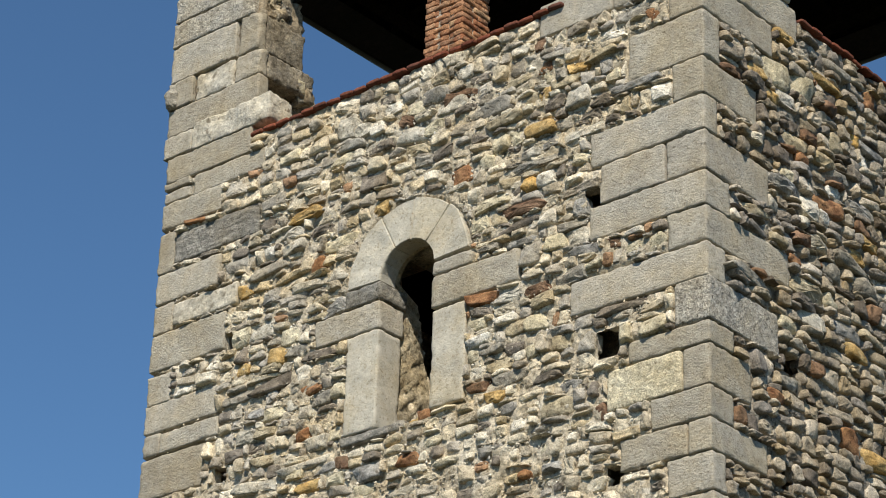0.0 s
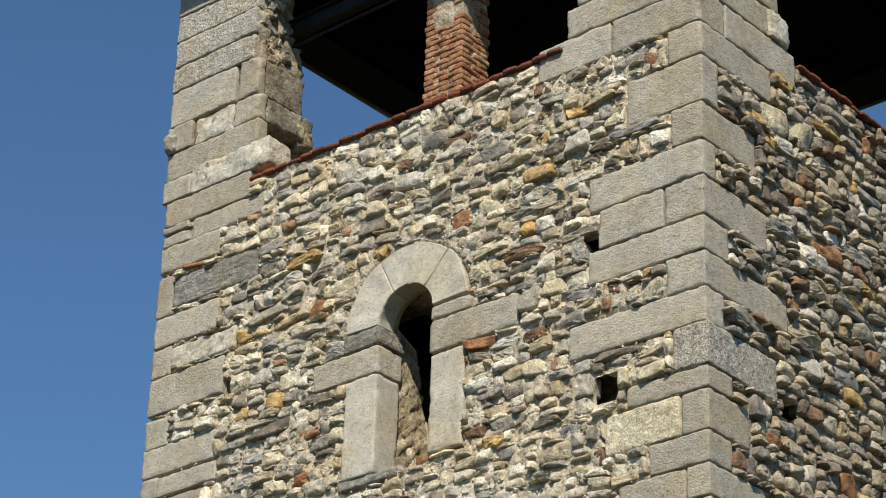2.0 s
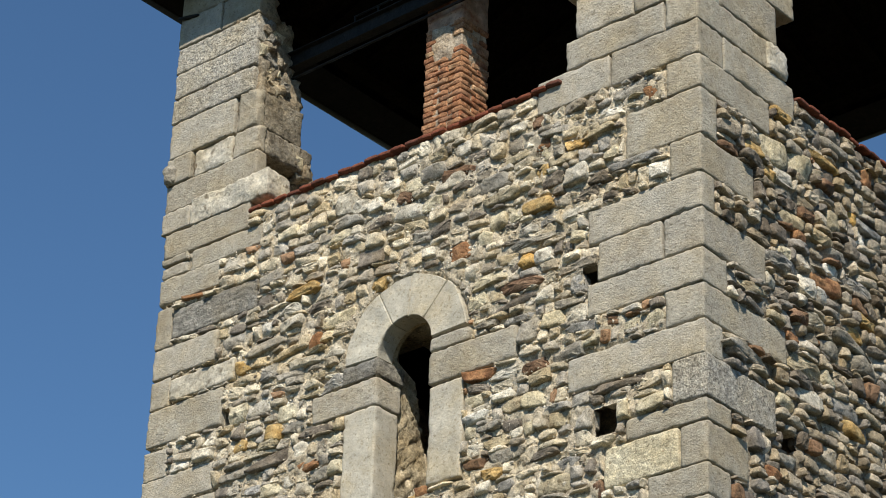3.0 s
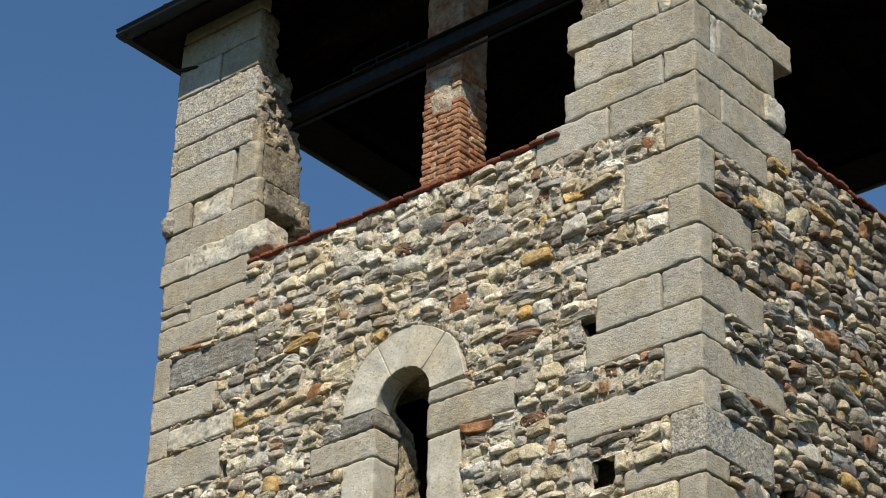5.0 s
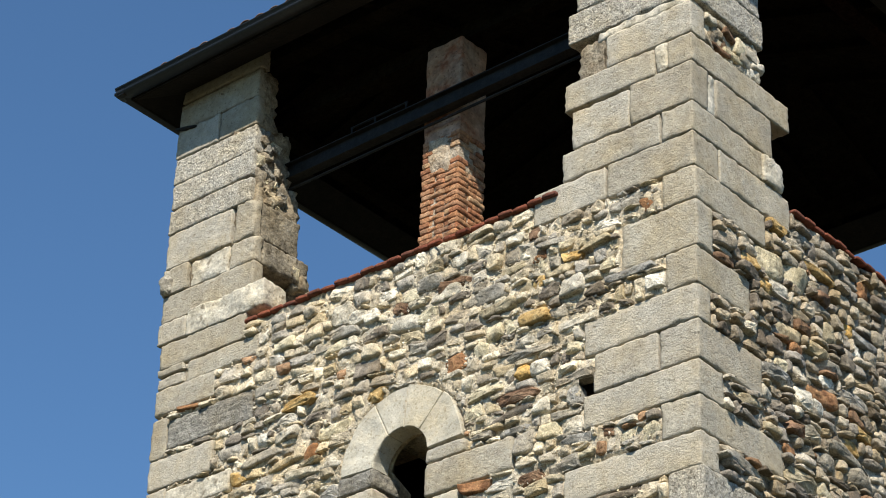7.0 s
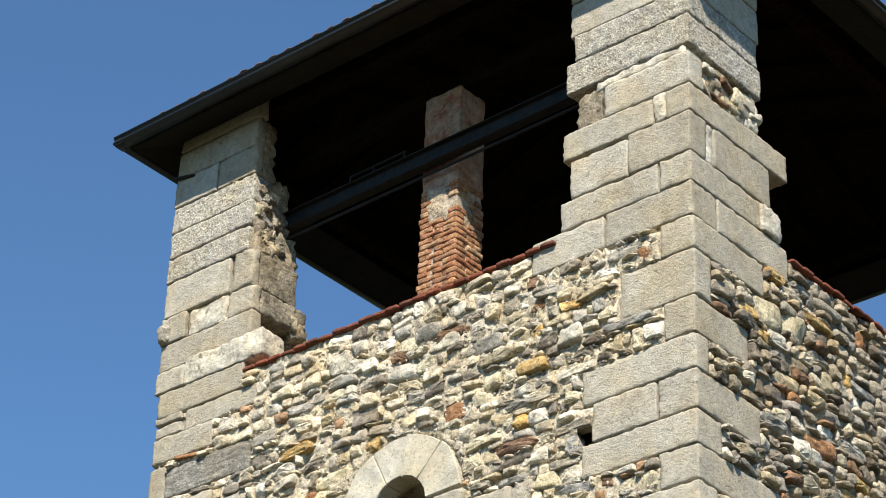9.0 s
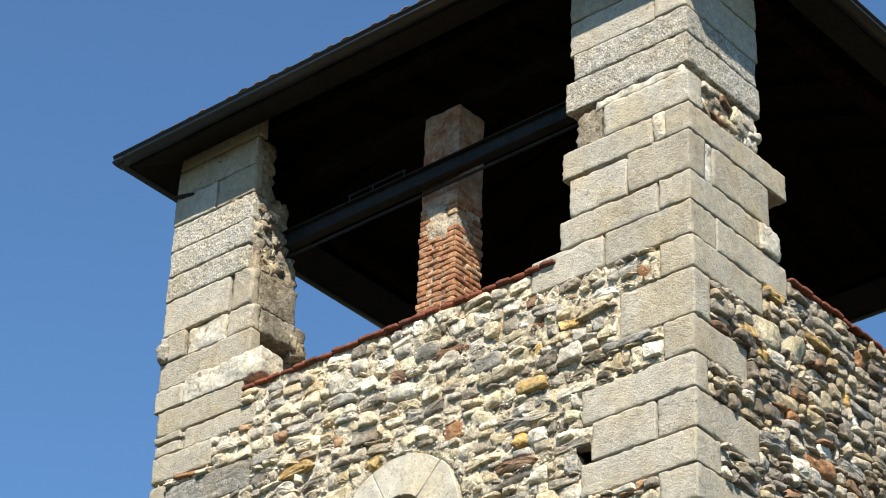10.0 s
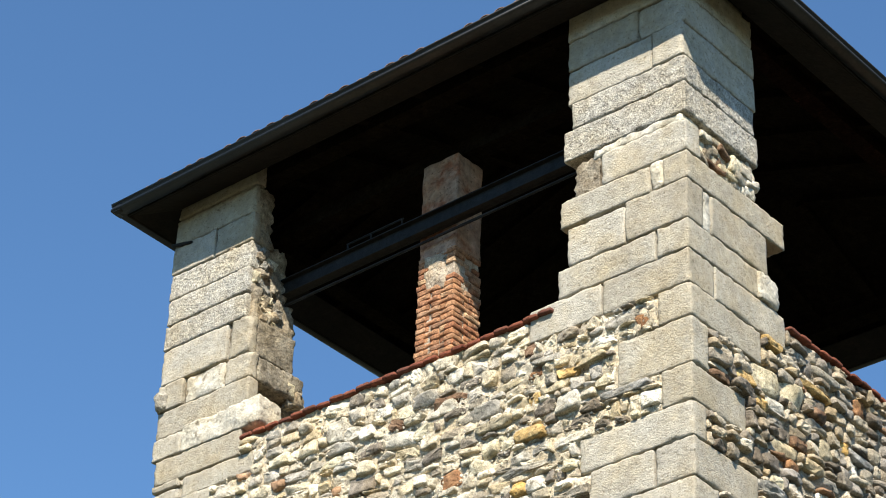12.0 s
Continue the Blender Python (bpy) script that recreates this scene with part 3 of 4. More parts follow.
MARKED_S += [
    ("cream", -4.86, 10.35, 0.24, 0.16), ("pale", -4.59, 10.35, 0.23, 0.15), ("ochre", -4.38, 10.05, 0.2, 0.15), ("dark", -4.46, 9.81, 0.49, 0.12),
    ("white", -4.1, 9.81, 0.22, 0.14), ("rust", -3.98, 9.66, 0.24, 0.1), ("cream", -3.65, 9.56, 0.14, 0.13), ("cream", -3.7, 9.83, 0.16, 0.11),
    ("grey", -3.87, 9.54, 0.28, 0.11), ("white", -4.2, 9.58, 0.19, 0.14), ("pale", -4.02, 9.46, 0.18, 0.12), ("dark", -3.91, 9.95, 0.38, 0.09),
    ("grey", -4.15, 10.05, 0.22, 0.1), ("ochre", -4.83, 10.04, 0.24, 0.11), ("grey", -4.83, 9.79, 0.34, 0.1), ("tan", -4.45, 9.95, 0.24, 0.08)]
MARKED_S += [
    ("cream", -4.24, 10.2, 0.22, 0.14), ("slate", -4.59, 9.58, 0.17, 0.1)]
MARKED_S += [
    ("cream", -4.39, 9.54, 0.2, 0.11), ("dark", -4.56, 9.29, 0.2, 0.1), ("pale", -4.71, 9.4, 0.26, 0.12), ("tan", -4.47, 9.39, 0.22, 0.09),
    ("rust", -4.04, 9.26, 0.19, 0.11), ("pale", -3.88, 9.14, 0.25, 0.12), ("cream", -3.69, 9.18, 0.22, 0.12), ("pale", -3.99, 8.97, 0.5, 0.08),
    ("tan", -4.45, 9.13, 0.32, 0.1), ("pale", -4.5, 8.91, 0.52, 0.1), ("ochre", -3.95, 8.78, 0.25, 0.09), ("cream", -4.08, 8.92, 0.18, 0.09),
    ("cream", -3.64, 8.77, 0.18, 0.1), ("slate", -3.77, 8.9, 0.25, 0.08), ("slate", -3.3, 8.75, 0.3, 0.14), ("cream", -3.29, 8.62, 0.32, 0.09)]
MARKED_S += [
    ("rust", -2.87, 8.77, 0.2, 0.09), ("brown", -3.58, 8.91, 0.16, 0.1), ("grey", -2.09, 8.64, 0.17, 0.1), ("rust", -1.69, 8.36, 0.1, 0.07),
    ("slate", -1.44, 8.36, 0.19, 0.08), ("cream", -1.52, 8.51, 0.18, 0.11), ("pale", -2.99, 8.52, 0.35, 0.08), ("cream", -2.65, 8.87, 0.23, 0.09)]
MARKED_S += [
    ("white", -5.55, 9.98, 0.25, 0.2), ("rust", -1.53, 11.83, 0.13, 0.1), ("white", -0.9, 11.9, 0.34, 0.11), ("rust", -0.41, 11.92, 0.2, 0.12),
    ("grey", -0.62, 12.02, 0.4, 0.14), ("rust", -5.45, 11.7, 0.45, 0.05), ("dark", -0.72, 9.485, 0.6, 0.075)]
MARKED_E = [
    ("ochre", 0.72, 11.58, 0.19, 0.11), ("cream", 1.02, 11.69, 0.34, 0.21), ("cream", 1.39, 11.73, 0.33, 0.2), ("ochre", 0.93, 11.44, 0.19, 0.11),
    ("pale", 1.13, 11.5, 0.24, 0.14), ("brown", 0.38, 11.42, 0.31, 0.11), ("dark", 0.69, 11.46, 0.31, 0.09), ("grey", 1.33, 11.87, 0.23, 0.12),
    ("ochre", 1.75, 11.93, 0.42, 0.07), ("brown", 1.76, 11.7, 0.22, 0.1), ("grey", 1.75, 11.6, 0.3, 0.09), ("grey", 1.9, 12.12, 0.34, 0.08),
    ("rust", 2.44, 12.08, 0.2, 0.14), ("ochre", 1.12, 12.07, 0.2, 0.1), ("grey", 1.46, 12.14, 0.28, 0.11)]
MARKED_E += [
    ("tan", 1.23, 11.17, 0.32, 0.13), ("white", 0.67, 10.95, 0.17, 0.08), ("brown", 1.46, 11.3, 0.25, 0.1), ("tan", 1.86, 11.42, 0.2, 0.16),
    ("amber", 2.18, 11.59, 0.17, 0.1), ("tan", 1.64, 11.17, 0.3, 0.14), ("white", 2.29, 11.44, 0.17, 0.14), ("slate", 2.41, 11.58, 0.32, 0.1),
    ("rust", 1.34, 11.05, 0.15, 0.08), ("cream", 1.09, 10.81, 0.14, 0.09), ("slate", 1.08, 10.7, 0.47, 0.11), ("grey", 1.86, 11.11, 0.42, 0.1),
    ("white", 1.78, 10.94, 0.2, 0.09), ("rust", 1.69, 10.78, 0.36, 0.14), ("white", 1.39, 10.63, 0.23, 0.17), ("white", 1.3, 10.48, 0.14, 0.08)]
MARKED_E += [
    ("pale", 0.9, 10.49, 0.12, 0.12), ("tan", 0.6, 10.3, 0.53, 0.09), ("white", 0.37, 10.17, 0.12, 0.1), ("slate", 2.16, 10.95, 0.43, 0.12),
    ("white", 1.64, 10.66, 0.16, 0.1)]
MARKED_E += [
    ("pale", 1.54, 10.37, 0.27, 0.11), ("brown", 1.29, 10.32, 0.24, 0.11), ("ochre", 2.28, 10.67, 0.27, 0.1), ("ochre", 2.07, 10.49, 0.24, 0.1),
    ("tan", 0.95, 10.18, 0.22, 0.07), ("rust", 1.16, 10.1, 0.16, 0.08), ("grey", 2.07, 10.37, 0.59, 0.08), ("tan", 1.34, 9.9, 0.47, 0.15),
    ("grey", 1.72, 10.2, 0.28, 0.13), ("grey", 2.23, 10.24, 0.42, 0.14), ("dark", 1.27, 9.77, 0.28, 0.09), ("cream", 1.66, 9.93, 0.15, 0.12),
    ("pale", 1.36, 9.66, 0.31, 0.14), ("cream", 1.05, 9.51, 0.23, 0.11), ("grey", 0.57, 9.72, 0.67, 0.09), ("ochre", 2.0, 9.6, 0.33, 0.11)]
MARKED_E += [
    ("rust", 0.82, 8.85, 0.22, 0.09), ("grey", 1.05, 9.02, 0.3, 0.11), ("slate", 1.89, 9.75, 0.41, 0.12), ("tan", 2.23, 9.82, 0.34, 0.1)]
MARKED_E += [
    ("rust", 1.91, 8.83, 0.32, 0.2), ("ochre", 2.3, 8.76, 0.5, 0.13), ("dark", 0.62, 11.22, 0.36, 0.13)]
NA = 18
TURN = [i * math.tau / NA for i in range(NA)]


def divide(r, u0, u1, z0, z1, out, depth=0):
    """Splits an area of wall at random into pieces of the size of field stones, mostly lying flat."""
    w, h = u1 - u0, z1 - z0
    big = h > 0.19 or w > 0.42 or w * h > r.uniform(0.013, 0.055)
    if depth > 30 or not big or h < 0.05:
        out.append((u0, u1, z0, z1))
        return
    f = r.uniform(0.36, 0.64)
    if w < 0.12 or w / h < r.uniform(1.1, 2.4):
        m = z0 + h * f
        divide(r, u0, u1, z0, m, out, depth + 1), divide(r, u0, u1, m, z1, out, depth + 1)
    else:
        m = u0 + w * f
        divide(r, u0, m, z0, z1, out, depth + 1), divide(r, m, u1, z0, z1, out, depth + 1)


def trim(cell, solid):
    """Cuts from a cell what a dressed stone covers, on the side that loses least; None if little is left."""
    u0, u1, z0, z1 = cell
    for x0, x1, y0, y1 in solid:
        if u0 < x1 and u1 > x0 and z0 < y1 and z1 > y0:
            keep = max(((x0 - u0) / (u1 - u0), 0), ((u1 - x1) / (u1 - u0), 1), ((y0 - z0) / (z1 - z0), 2), ((z1 - y1) / (z1 - z0), 3))
            if keep[0] < 0.12:
                return None
            u1, u0, z1, z0 = (x0 if keep[1] == 0 else u1), (x1 if keep[1] == 1 else u0), (y0 if keep[1] == 2 else z1), (y1 if keep[1] == 3 else z0)
            if u1 - u0 < 0.035 or z1 - z0 < 0.03:
                return None
    return u0, u1, z0, z1


def sway(u, z, seed):
    """The drift of the beds along the wall, so that no row runs true."""
    p = Vector((u * 1.1, z * 1.4, seed))
    q = Vector((u * 3.1, z * 3.6, seed + 5))
    return 0.030 * noise.noise(q + Vector((7, 0, 0))), 0.06 * noise.noise(p) + 0.026 * noise.noise(q)


def lay(u0, u1, z0, z1, marked, blocked, holes, window, seed, square):
    """Outlines of the stones: marked ones first, the rest fitted round them and the dressed work."""
    r = random.Random(seed)
    solid = list(blocked)
    if window:
        solid.append((WIN[0], WIN[1], WIN[2] - 0.05, WIN[3]))
        for i in range(8):
            zz = i * ARCH[3] / 8
            half = math.sqrt(ARCH[3] ** 2 - zz ** 2) + 0.005
            solid.append((ARCH[0] - half, ARCH[0] + half, ARCH[1] + zz, ARCH[1] + zz + ARCH[3] / 8))
    jobs = [((u - w * 0.56, u + w * 0.56, z - h * 0.57, z + h * 0.57), k) for k, u, z, w, h in marked]
    openings = [(a - w / 2, a + w / 2, b - h / 2, b + h / 2) for a, b, w, h in holes]
    jobs = [(trim(c, blocked + openings), k) for c, k in jobs]
    jobs = [j for j in jobs if j[0]]
    solid += openings
    solid += [tuple(v) for v in [(c[0] + 0.015, c[1] - 0.015, c[2] + 0.012, c[3] - 0.012) for c, _ in jobs]]
    cells = []
    z = z0
    while z < z1 - 0.05:                        # a few long beds, then free division
        h = min(r.uniform(0.18, 0.4), z1 - z)
        u = u0 - r.uniform(0, 0.6)
        while u < u1:
            w = r.uniform(0.5, 1.3)
            divide(r, max(u0, u), min(u1, u + w), z, z + h, cells) if min(u1, u + w) - max(u0, u) > 0.05 else None
            u += w
        z += h
    for c in cells:
        du, dz = sway((c[0] + c[1]) / 2, (c[2] + c[3]) / 2, seed)
        c = trim((c[0] + du, c[1] + du, c[2] + dz, min(z1 + 0.01, c[3] + dz)), solid)
        if c and c[3] - c[2] > 0.03:
            jobs.append((c, ""))
    out = []
    for i, ((a0, a1, b0, b1), kind) in enumerate(jobs):
        cu, cz = (a0 + a1) / 2, (b0 + b1) / 2
        lean = noise.noise(Vector((cu * 2.2, cz * 2.2, seed + 9)))
        poor = max(0.0, noise.noise(Vector((cu * 0.9, cz * 0.9, seed + 2))))
        if window and cz < 9.1 and -3.1 < cu < -0.8:        # the patch under the window is mostly mortar
            poor += 0.5
        joint = r.uniform(0.0, 0.004) if kind else r.uniform(0.002, 0.009) + 0.02 * poor * r.random()
        hu, hz = (a1 - a0) / 2 - joint, (b1 - b0) / 2 - joint
        n = r.uniform(*square)
        skew, taper, tilt = r.uniform(-0.3, 0.3), r.uniform(-0.22, 0.22), radians(3 * lean + r.gauss(0, 3.5))
        pts = []
        for t in TURN:
            c, d = math.cos(t), math.sin(t)
            x = math.copysign(abs(c) ** (2 / n), c)
            y = math.copysign(abs(d) ** (2 / n), d)
            wob = 1 + 0.15 * noise.noise(Vector((c * 1.9 + i * 3.3, d * 1.9, seed)))
            x, y = x * hu * wob * (1 + taper * y) + skew * y * hz * 0.6, y * hz * wob * (1 - 0.4 * taper * x)
            pts.append([x * math.cos(tilt) - y * math.sin(tilt), x * math.sin(tilt) + y * math.cos(tilt)])
        for _ in range(r.choice((0, 1, 2, 3))):          # broken-off corners
            a = r.uniform(0, math.tau)
            c, d = math.cos(a), math.sin(a)
            reach = max(p[0] * c + p[1] * d for p in pts) * r.uniform(0.74, 0.93)
            for p in pts:
                over = p[0] * c + p[1] * d - reach
                if over > 0:
                    p[0] -= c * over
                    p[1] -= d * over
        out.append(((cu, cz), np.array(pts), kind))
    return out


def pebble(pts, i, seed, to_world, relief):
    """A stone with a broken, uneven front; its back stands in the mortar."""
    r = random.Random(i * 13 + seed)
    size = float(np.hypot(pts[:, 0], pts[:, 1]).mean())
    h = r.uniform(0.006, 0.045) * relief + 0.05 * min(0.25, size)
    tilt_u, tilt_z = r.uniform(-0.2, 0.2), r.uniform(-0.30, 0.15)
    ridge, rise = r.uniform(0, math.tau), r.uniform(0.0, 0.4)
    verts = []
    soft = r.uniform(0.0, 1.0)                   # 0: split face with a hard edge, 1: water-worn cobble
    rings = ((0.97, -0.085), (1.0, -0.02), (0.985 - 0.02 * soft, (0.68 - 0.16 * soft) * h), (0.93 - 0.08 * soft, (0.96 - 0.10 * soft) * h), (0.74 - 0.06 * soft, h), (0.40, (1.0 + 0.1 * soft) * h))
    for s, lift in rings:
        for k in range(NA):
            u, z = pts[k] * s
            n = noise.noise(Vector((u * 12 + i * 1.7, z * 12, seed)))
            m = noise.noise(Vector((u * 36 + i * 2.9, z * 36, seed)))
            fold = -rise * abs(u * math.cos(ridge) + z * math.sin(ridge))
            f = noise.noise(Vector((u * 75 + i * 1.3, z * 75, seed)))
            up = lift + (0.016 * n + 0.010 * m + 0.004 * f + tilt_u * u + tilt_z * z + fold if lift > 0 else 0)
            verts.append(to_world(u * (1 + 0.07 * m), up - 0.008, z * (1 + 0.07 * m)))
    verts.append(to_world(0, h - 0.008 + 0.008 * r.uniform(-1, 1), 0))
    faces = []
    for q in range(5):
        for k in range(NA):
            k2 = (k + 1) % NA
            faces.append((q * NA + k, q * NA + k2, (q + 1) * NA + k2, (q + 1) * NA + k))
    faces += [(5 * NA + k, 5 * NA + (k + 1) % NA, 6 * NA) for k in range(NA)]
    return verts, faces, r.random() < 0.75


def build_rubble(wall, laid, to_world, seed, chosen, relief, single=stone_mat, many=stones_mat):
    rest, shade = [], []
    for i, (c, pts, kind) in enumerate(laid):
        data = pebble(pts, i, seed, to_world, relief)
        at = to_world(c[0], 0, c[1])
        if kind or chosen(c):
            put("stone", mesh_of("stone", *data[:2], tint_mat[kind] if kind else single, data[2]), wall, at)
        else:
            rest.append(([tuple(Vector(v) + Vector(at)) for v in data[0]], data[1]))
            shade += [data[2]] * len(data[1])
    ob = put("rubble", mesh_of("rubble", *join(rest), many, True, shade), wall, label="small mixed field stones set in mortar")
    tagged(ob, kind="stuff")
    return len(laid), len(rest)


def scatter_grit(wall, u0, u1, to_world, blocked, holes, window, seed, bed, material, count):
    """Chips and pebbles of the mortar, a finger's width or less, loose between the stones."""
    r = random.Random(seed)
    corners = [(1, 0, 0), (-1, 0, 0), (0, 1, 0), (0, -1, 0), (0, 0, 1), (0, 0, -1)]
    sides = [(0, 2, 4), (2, 1, 4), (1, 3, 4), (3, 0, 4), (2, 0, 5), (1, 2, 5), (3, 1, 5), (0, 3, 5)]
    verts, faces = [], []
    while len(faces) < count * 8:
        u, z = r.uniform(u0, u1), r.uniform(LOW + 0.1, TOP - 0.03)
        if holed(u, z, holes, window) or any(a - 0.005 < u < b + 0.005 and c - 0.005 < z < d + 0.005 for a, b, c, d in blocked):
            continue
        if window and math.hypot(u - ARCH[0], z - ARCH[1]) < ARCH[3] + 0.01 and z > ARCH[1]:
            continue
        size = 0.005 + 0.013 * r.random() ** 2
        w, k = bed + r.uniform(0.0, 0.022), len(verts)
        for x, y, q in corners:
            j = size * r.uniform(0.6, 1.25)
            verts.append(to_world(u + x * j * 1.3 + r.uniform(-0.4, 0.4) * size, w + y * j * 0.8, z + q * j + r.uniform(-0.4, 0.4) * size))
        faces += [tuple(k + c for c in f) for f in sides]
    ob = put("mortar_grit", mesh_of("mortar_grit", verts, faces, material, False), wall, label="gritty crumbs of lime mortar and gravel")
    tagged(ob, kind="stuff")


for z0, z1, x0, x1, y1 in ((12.12, 12.44, -1.6, 0.05, 1.35), (11.81, 12.12, -0.32, 0.05, 0.97)):
    BLOCKED_S.append((x0, x1, z0, z1))
    BLOCKED_E.append((-0.05, y1, z0, z1))
laid_s = lay(-5.9, -0.02, LOW, TOP - 0.02, MARKED_S, BLOCKED_S, HOLES_S, True, 3, (2.8, 9.0))
laid_e = lay(0.02, DEEP - 0.05, LOW, TOP - 0.02, MARKED_E, BLOCKED_E, HOLES_E, False, 8, (2.3, 6.0))
print("stones", build_rubble(wall_south, laid_s, south, 3, lambda c: -2.7 < c[0] and 9.2 < c[1], 1.05))
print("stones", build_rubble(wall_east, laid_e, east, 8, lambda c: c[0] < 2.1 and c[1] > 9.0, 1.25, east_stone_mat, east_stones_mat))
scatter_grit(wall_south, -5.9, -0.05, south, BLOCKED_S, HOLES_S, True, 21, -0.014, grit_mat, 10000)
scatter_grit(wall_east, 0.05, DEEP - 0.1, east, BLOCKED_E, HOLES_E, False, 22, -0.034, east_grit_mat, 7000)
foot_s = lay(-5.9, -0.02, 0.1, LOW, [], BLOCKED_S, [], False, 13, (2.4, 6.0))
foot_e = lay(0.02, DEEP - 0.05, 0.1, LOW, [], BLOCKED_E, [], False, 18, (2.1, 4.0))
build_rubble(wall_south, foot_s, south, 13, lambda c: False, 1.0)
build_rubble(wall_east, foot_e, east, 18, lambda c: False, 1.5, east_stone_mat, east_stones_mat)

# ---- coping of thin clay tiles on the parapets ----
coping = thing("coping", "course of thin red clay tiles capping the parapet", "coping", (-3, 0, TOP), kind="structure")
tile_v, tile_f = hewn((0.152, 0.34, 0.038), 5, step=0.04, edge=0.010, rough=0.005, wave=0.006, chip=0.012)
tile_me = mesh_of("coping_tile", tile_v, tile_f, tile_mat)
rc = random.Random(4)
for side in range(2):
    s = -4.88 if side == 0 else 1.38
    while s < (-1.45 if side == 0 else 4.6):
        a = s + 0.077
        inset = 0.14 + rc.uniform(-0.014, 0.010)
        z = TOP + 0.010 + rc.uniform(-0.005, 0.007)
        ob = put("coping_tile", tile_me, coping, Vector((a, inset, z) if side == 0 else (-inset, a, z)) - coping.location)
        ob.rotation_euler = (radians(rc.uniform(-2, 2)), radians(rc.uniform(-3, 3)), radians((0 if side == 0 else 90) + rc.uniform(-2.5, 2.5)))
        s += 0.154

# ---- corner piers of the belfry ----
pier = thing("corner_pier", "tall belfry corner pier of dressed stone blocks, ragged inner edges", "pier", (0, 0, TOP), "belfry piers")
pier_l = thing("corner_pier", "weathered belfry corner pier of patched stone blocks with broken reveal", "pier", (-WIDE, 0, TOP), "belfry piers")
into(pier, put("core", mesh_of("core", *hewn((0.98, 0.86, 3.5), 31, step=0.09, rough=0.03, wave=0.03), core_mat), pier, (-0.60, 0.52, 13.6), "rubble and mortar core"))
NEAR = [  # bed, top, x from, x to, y from, y to, kind of stone
    (15.05, 15.4, -1.21, 0.0, 0.0, 1.05, 0), (14.72, 15.04, -1.22, -0.47, 0.0, 0.5, 0), (14.72, 15.04, -0.46, 0.0, 0.0, 1.05, 0),
    (14.36, 14.72, -1.22, -0.33, 0.0, 0.5, 0), (14.36, 14.72, -0.32, 0.0, 0.0, 1.06, 0), (14.09, 14.36, -1.17, 0.0, 0.0, 1.02, 1), (13.78, 14.09, -1.26, 0.0, 0.0, 1.06, 1),
    (13.38, 13.70, -0.86, 0.0, 0.0, 0.20, 0), (13.38, 13.72, -1.16, -0.88, 0.02, 0.4, 2), (13.11, 13.38, -1.28, -0.36, 0.0, 0.5, 0), (13.11, 13.38, -0.24, 0.0, 0.0, 1.39, 0)]
NEAR2 = [(12.72, 13.11, -0.62, 0.0, 0.0, 0.23, 0), (12.72, 13.09, -1.22, -0.63, 0.0, 0.5, 0), (12.72, 13.11, -0.5, 0.0, 0.33, 1.13, 0),
         (12.44, 12.72, -0.31, 0.0, 0.0, 1.04, 0), (12.44, 12.72, -1.31, -0.33, 0.0, 0.5, 0), (12.12, 12.44, -0.85, 0.0, 0.0, 0.34, 0),
         (12.12, 12.43, -1.6, -0.86, 0.0, 0.4, 0), (12.12, 12.44, -0.45, 0.0, 0.36, 1.35, 0), (11.81, 12.12, -0.32, 0.0, 0.0, 0.97, 0)]
for z0, z1, x0, x1, y0, y1, kind in NEAR + NEAR2:
    into(pier, block("block", pier, x0, x1, y0, y1, z0, z1, (quoin_mat, granite_mat, core_mat)[kind], **(dict(rough=0.03, wave=0.03, chip=0.08, step=0.04) if kind == 2 else {})))
for x, y, z, s in ((-0.10, 1.10, 12.58, (0.24, 0.26, 0.26)), (-0.30, 0.09, 13.25, (0.12, 0.18, 0.26)), (-0.11, 0.28, 12.91, (0.19, 0.12, 0.37)), (-0.50, 0.135, 13.74, (0.90, 0.25, 0.09))):
    into(pier, put("lump", mesh_of("lump", *hewn(s, z * 3, step=0.04, edge=0.014, rough=0.02, wave=0.02, chip=0.06), pale_mat), pier, (x, y, z), "pale crumbling limestone lump"))
into(pier, put("bedding", mesh_of("bedding", *hewn((0.22, 0.78, 0.36), 33, step=0.035, edge=0.02, rough=0.03, wave=0.03, chip=0.05, most=26), mortar_mat), pier, (-0.15, 0.64, 13.57), "crumbling lime mortar"))
for i in range(17):            # rubble packing in the east side of the pier
    r = random.Random(i + 50)
    s = (0.17, r.uniform(0.09, 0.27), r.uniform(0.055, 0.13))
    y, z = 0.28 + 0.76 * ((i * 0.618) % 1.0), 13.43 + 0.30 * i / 16
    ob = into(pier, put("packing", mesh_of("packing", *hewn(s, i + 60, step=0.03, edge=0.012, rough=0.014, wave=0.02, chip=0.05), (core_mat, quoin_mat, tint_mat["brown"], tint_mat["pale"], tint_mat["cream"])[i % 5]), pier, (-0.10 + r.uniform(-0.02, 0.015), y, z)))
    ob.rotation_euler = (r.uniform(-0.3, 0.3), r.uniform(-0.15, 0.15), r.uniform(-0.2, 0.2))
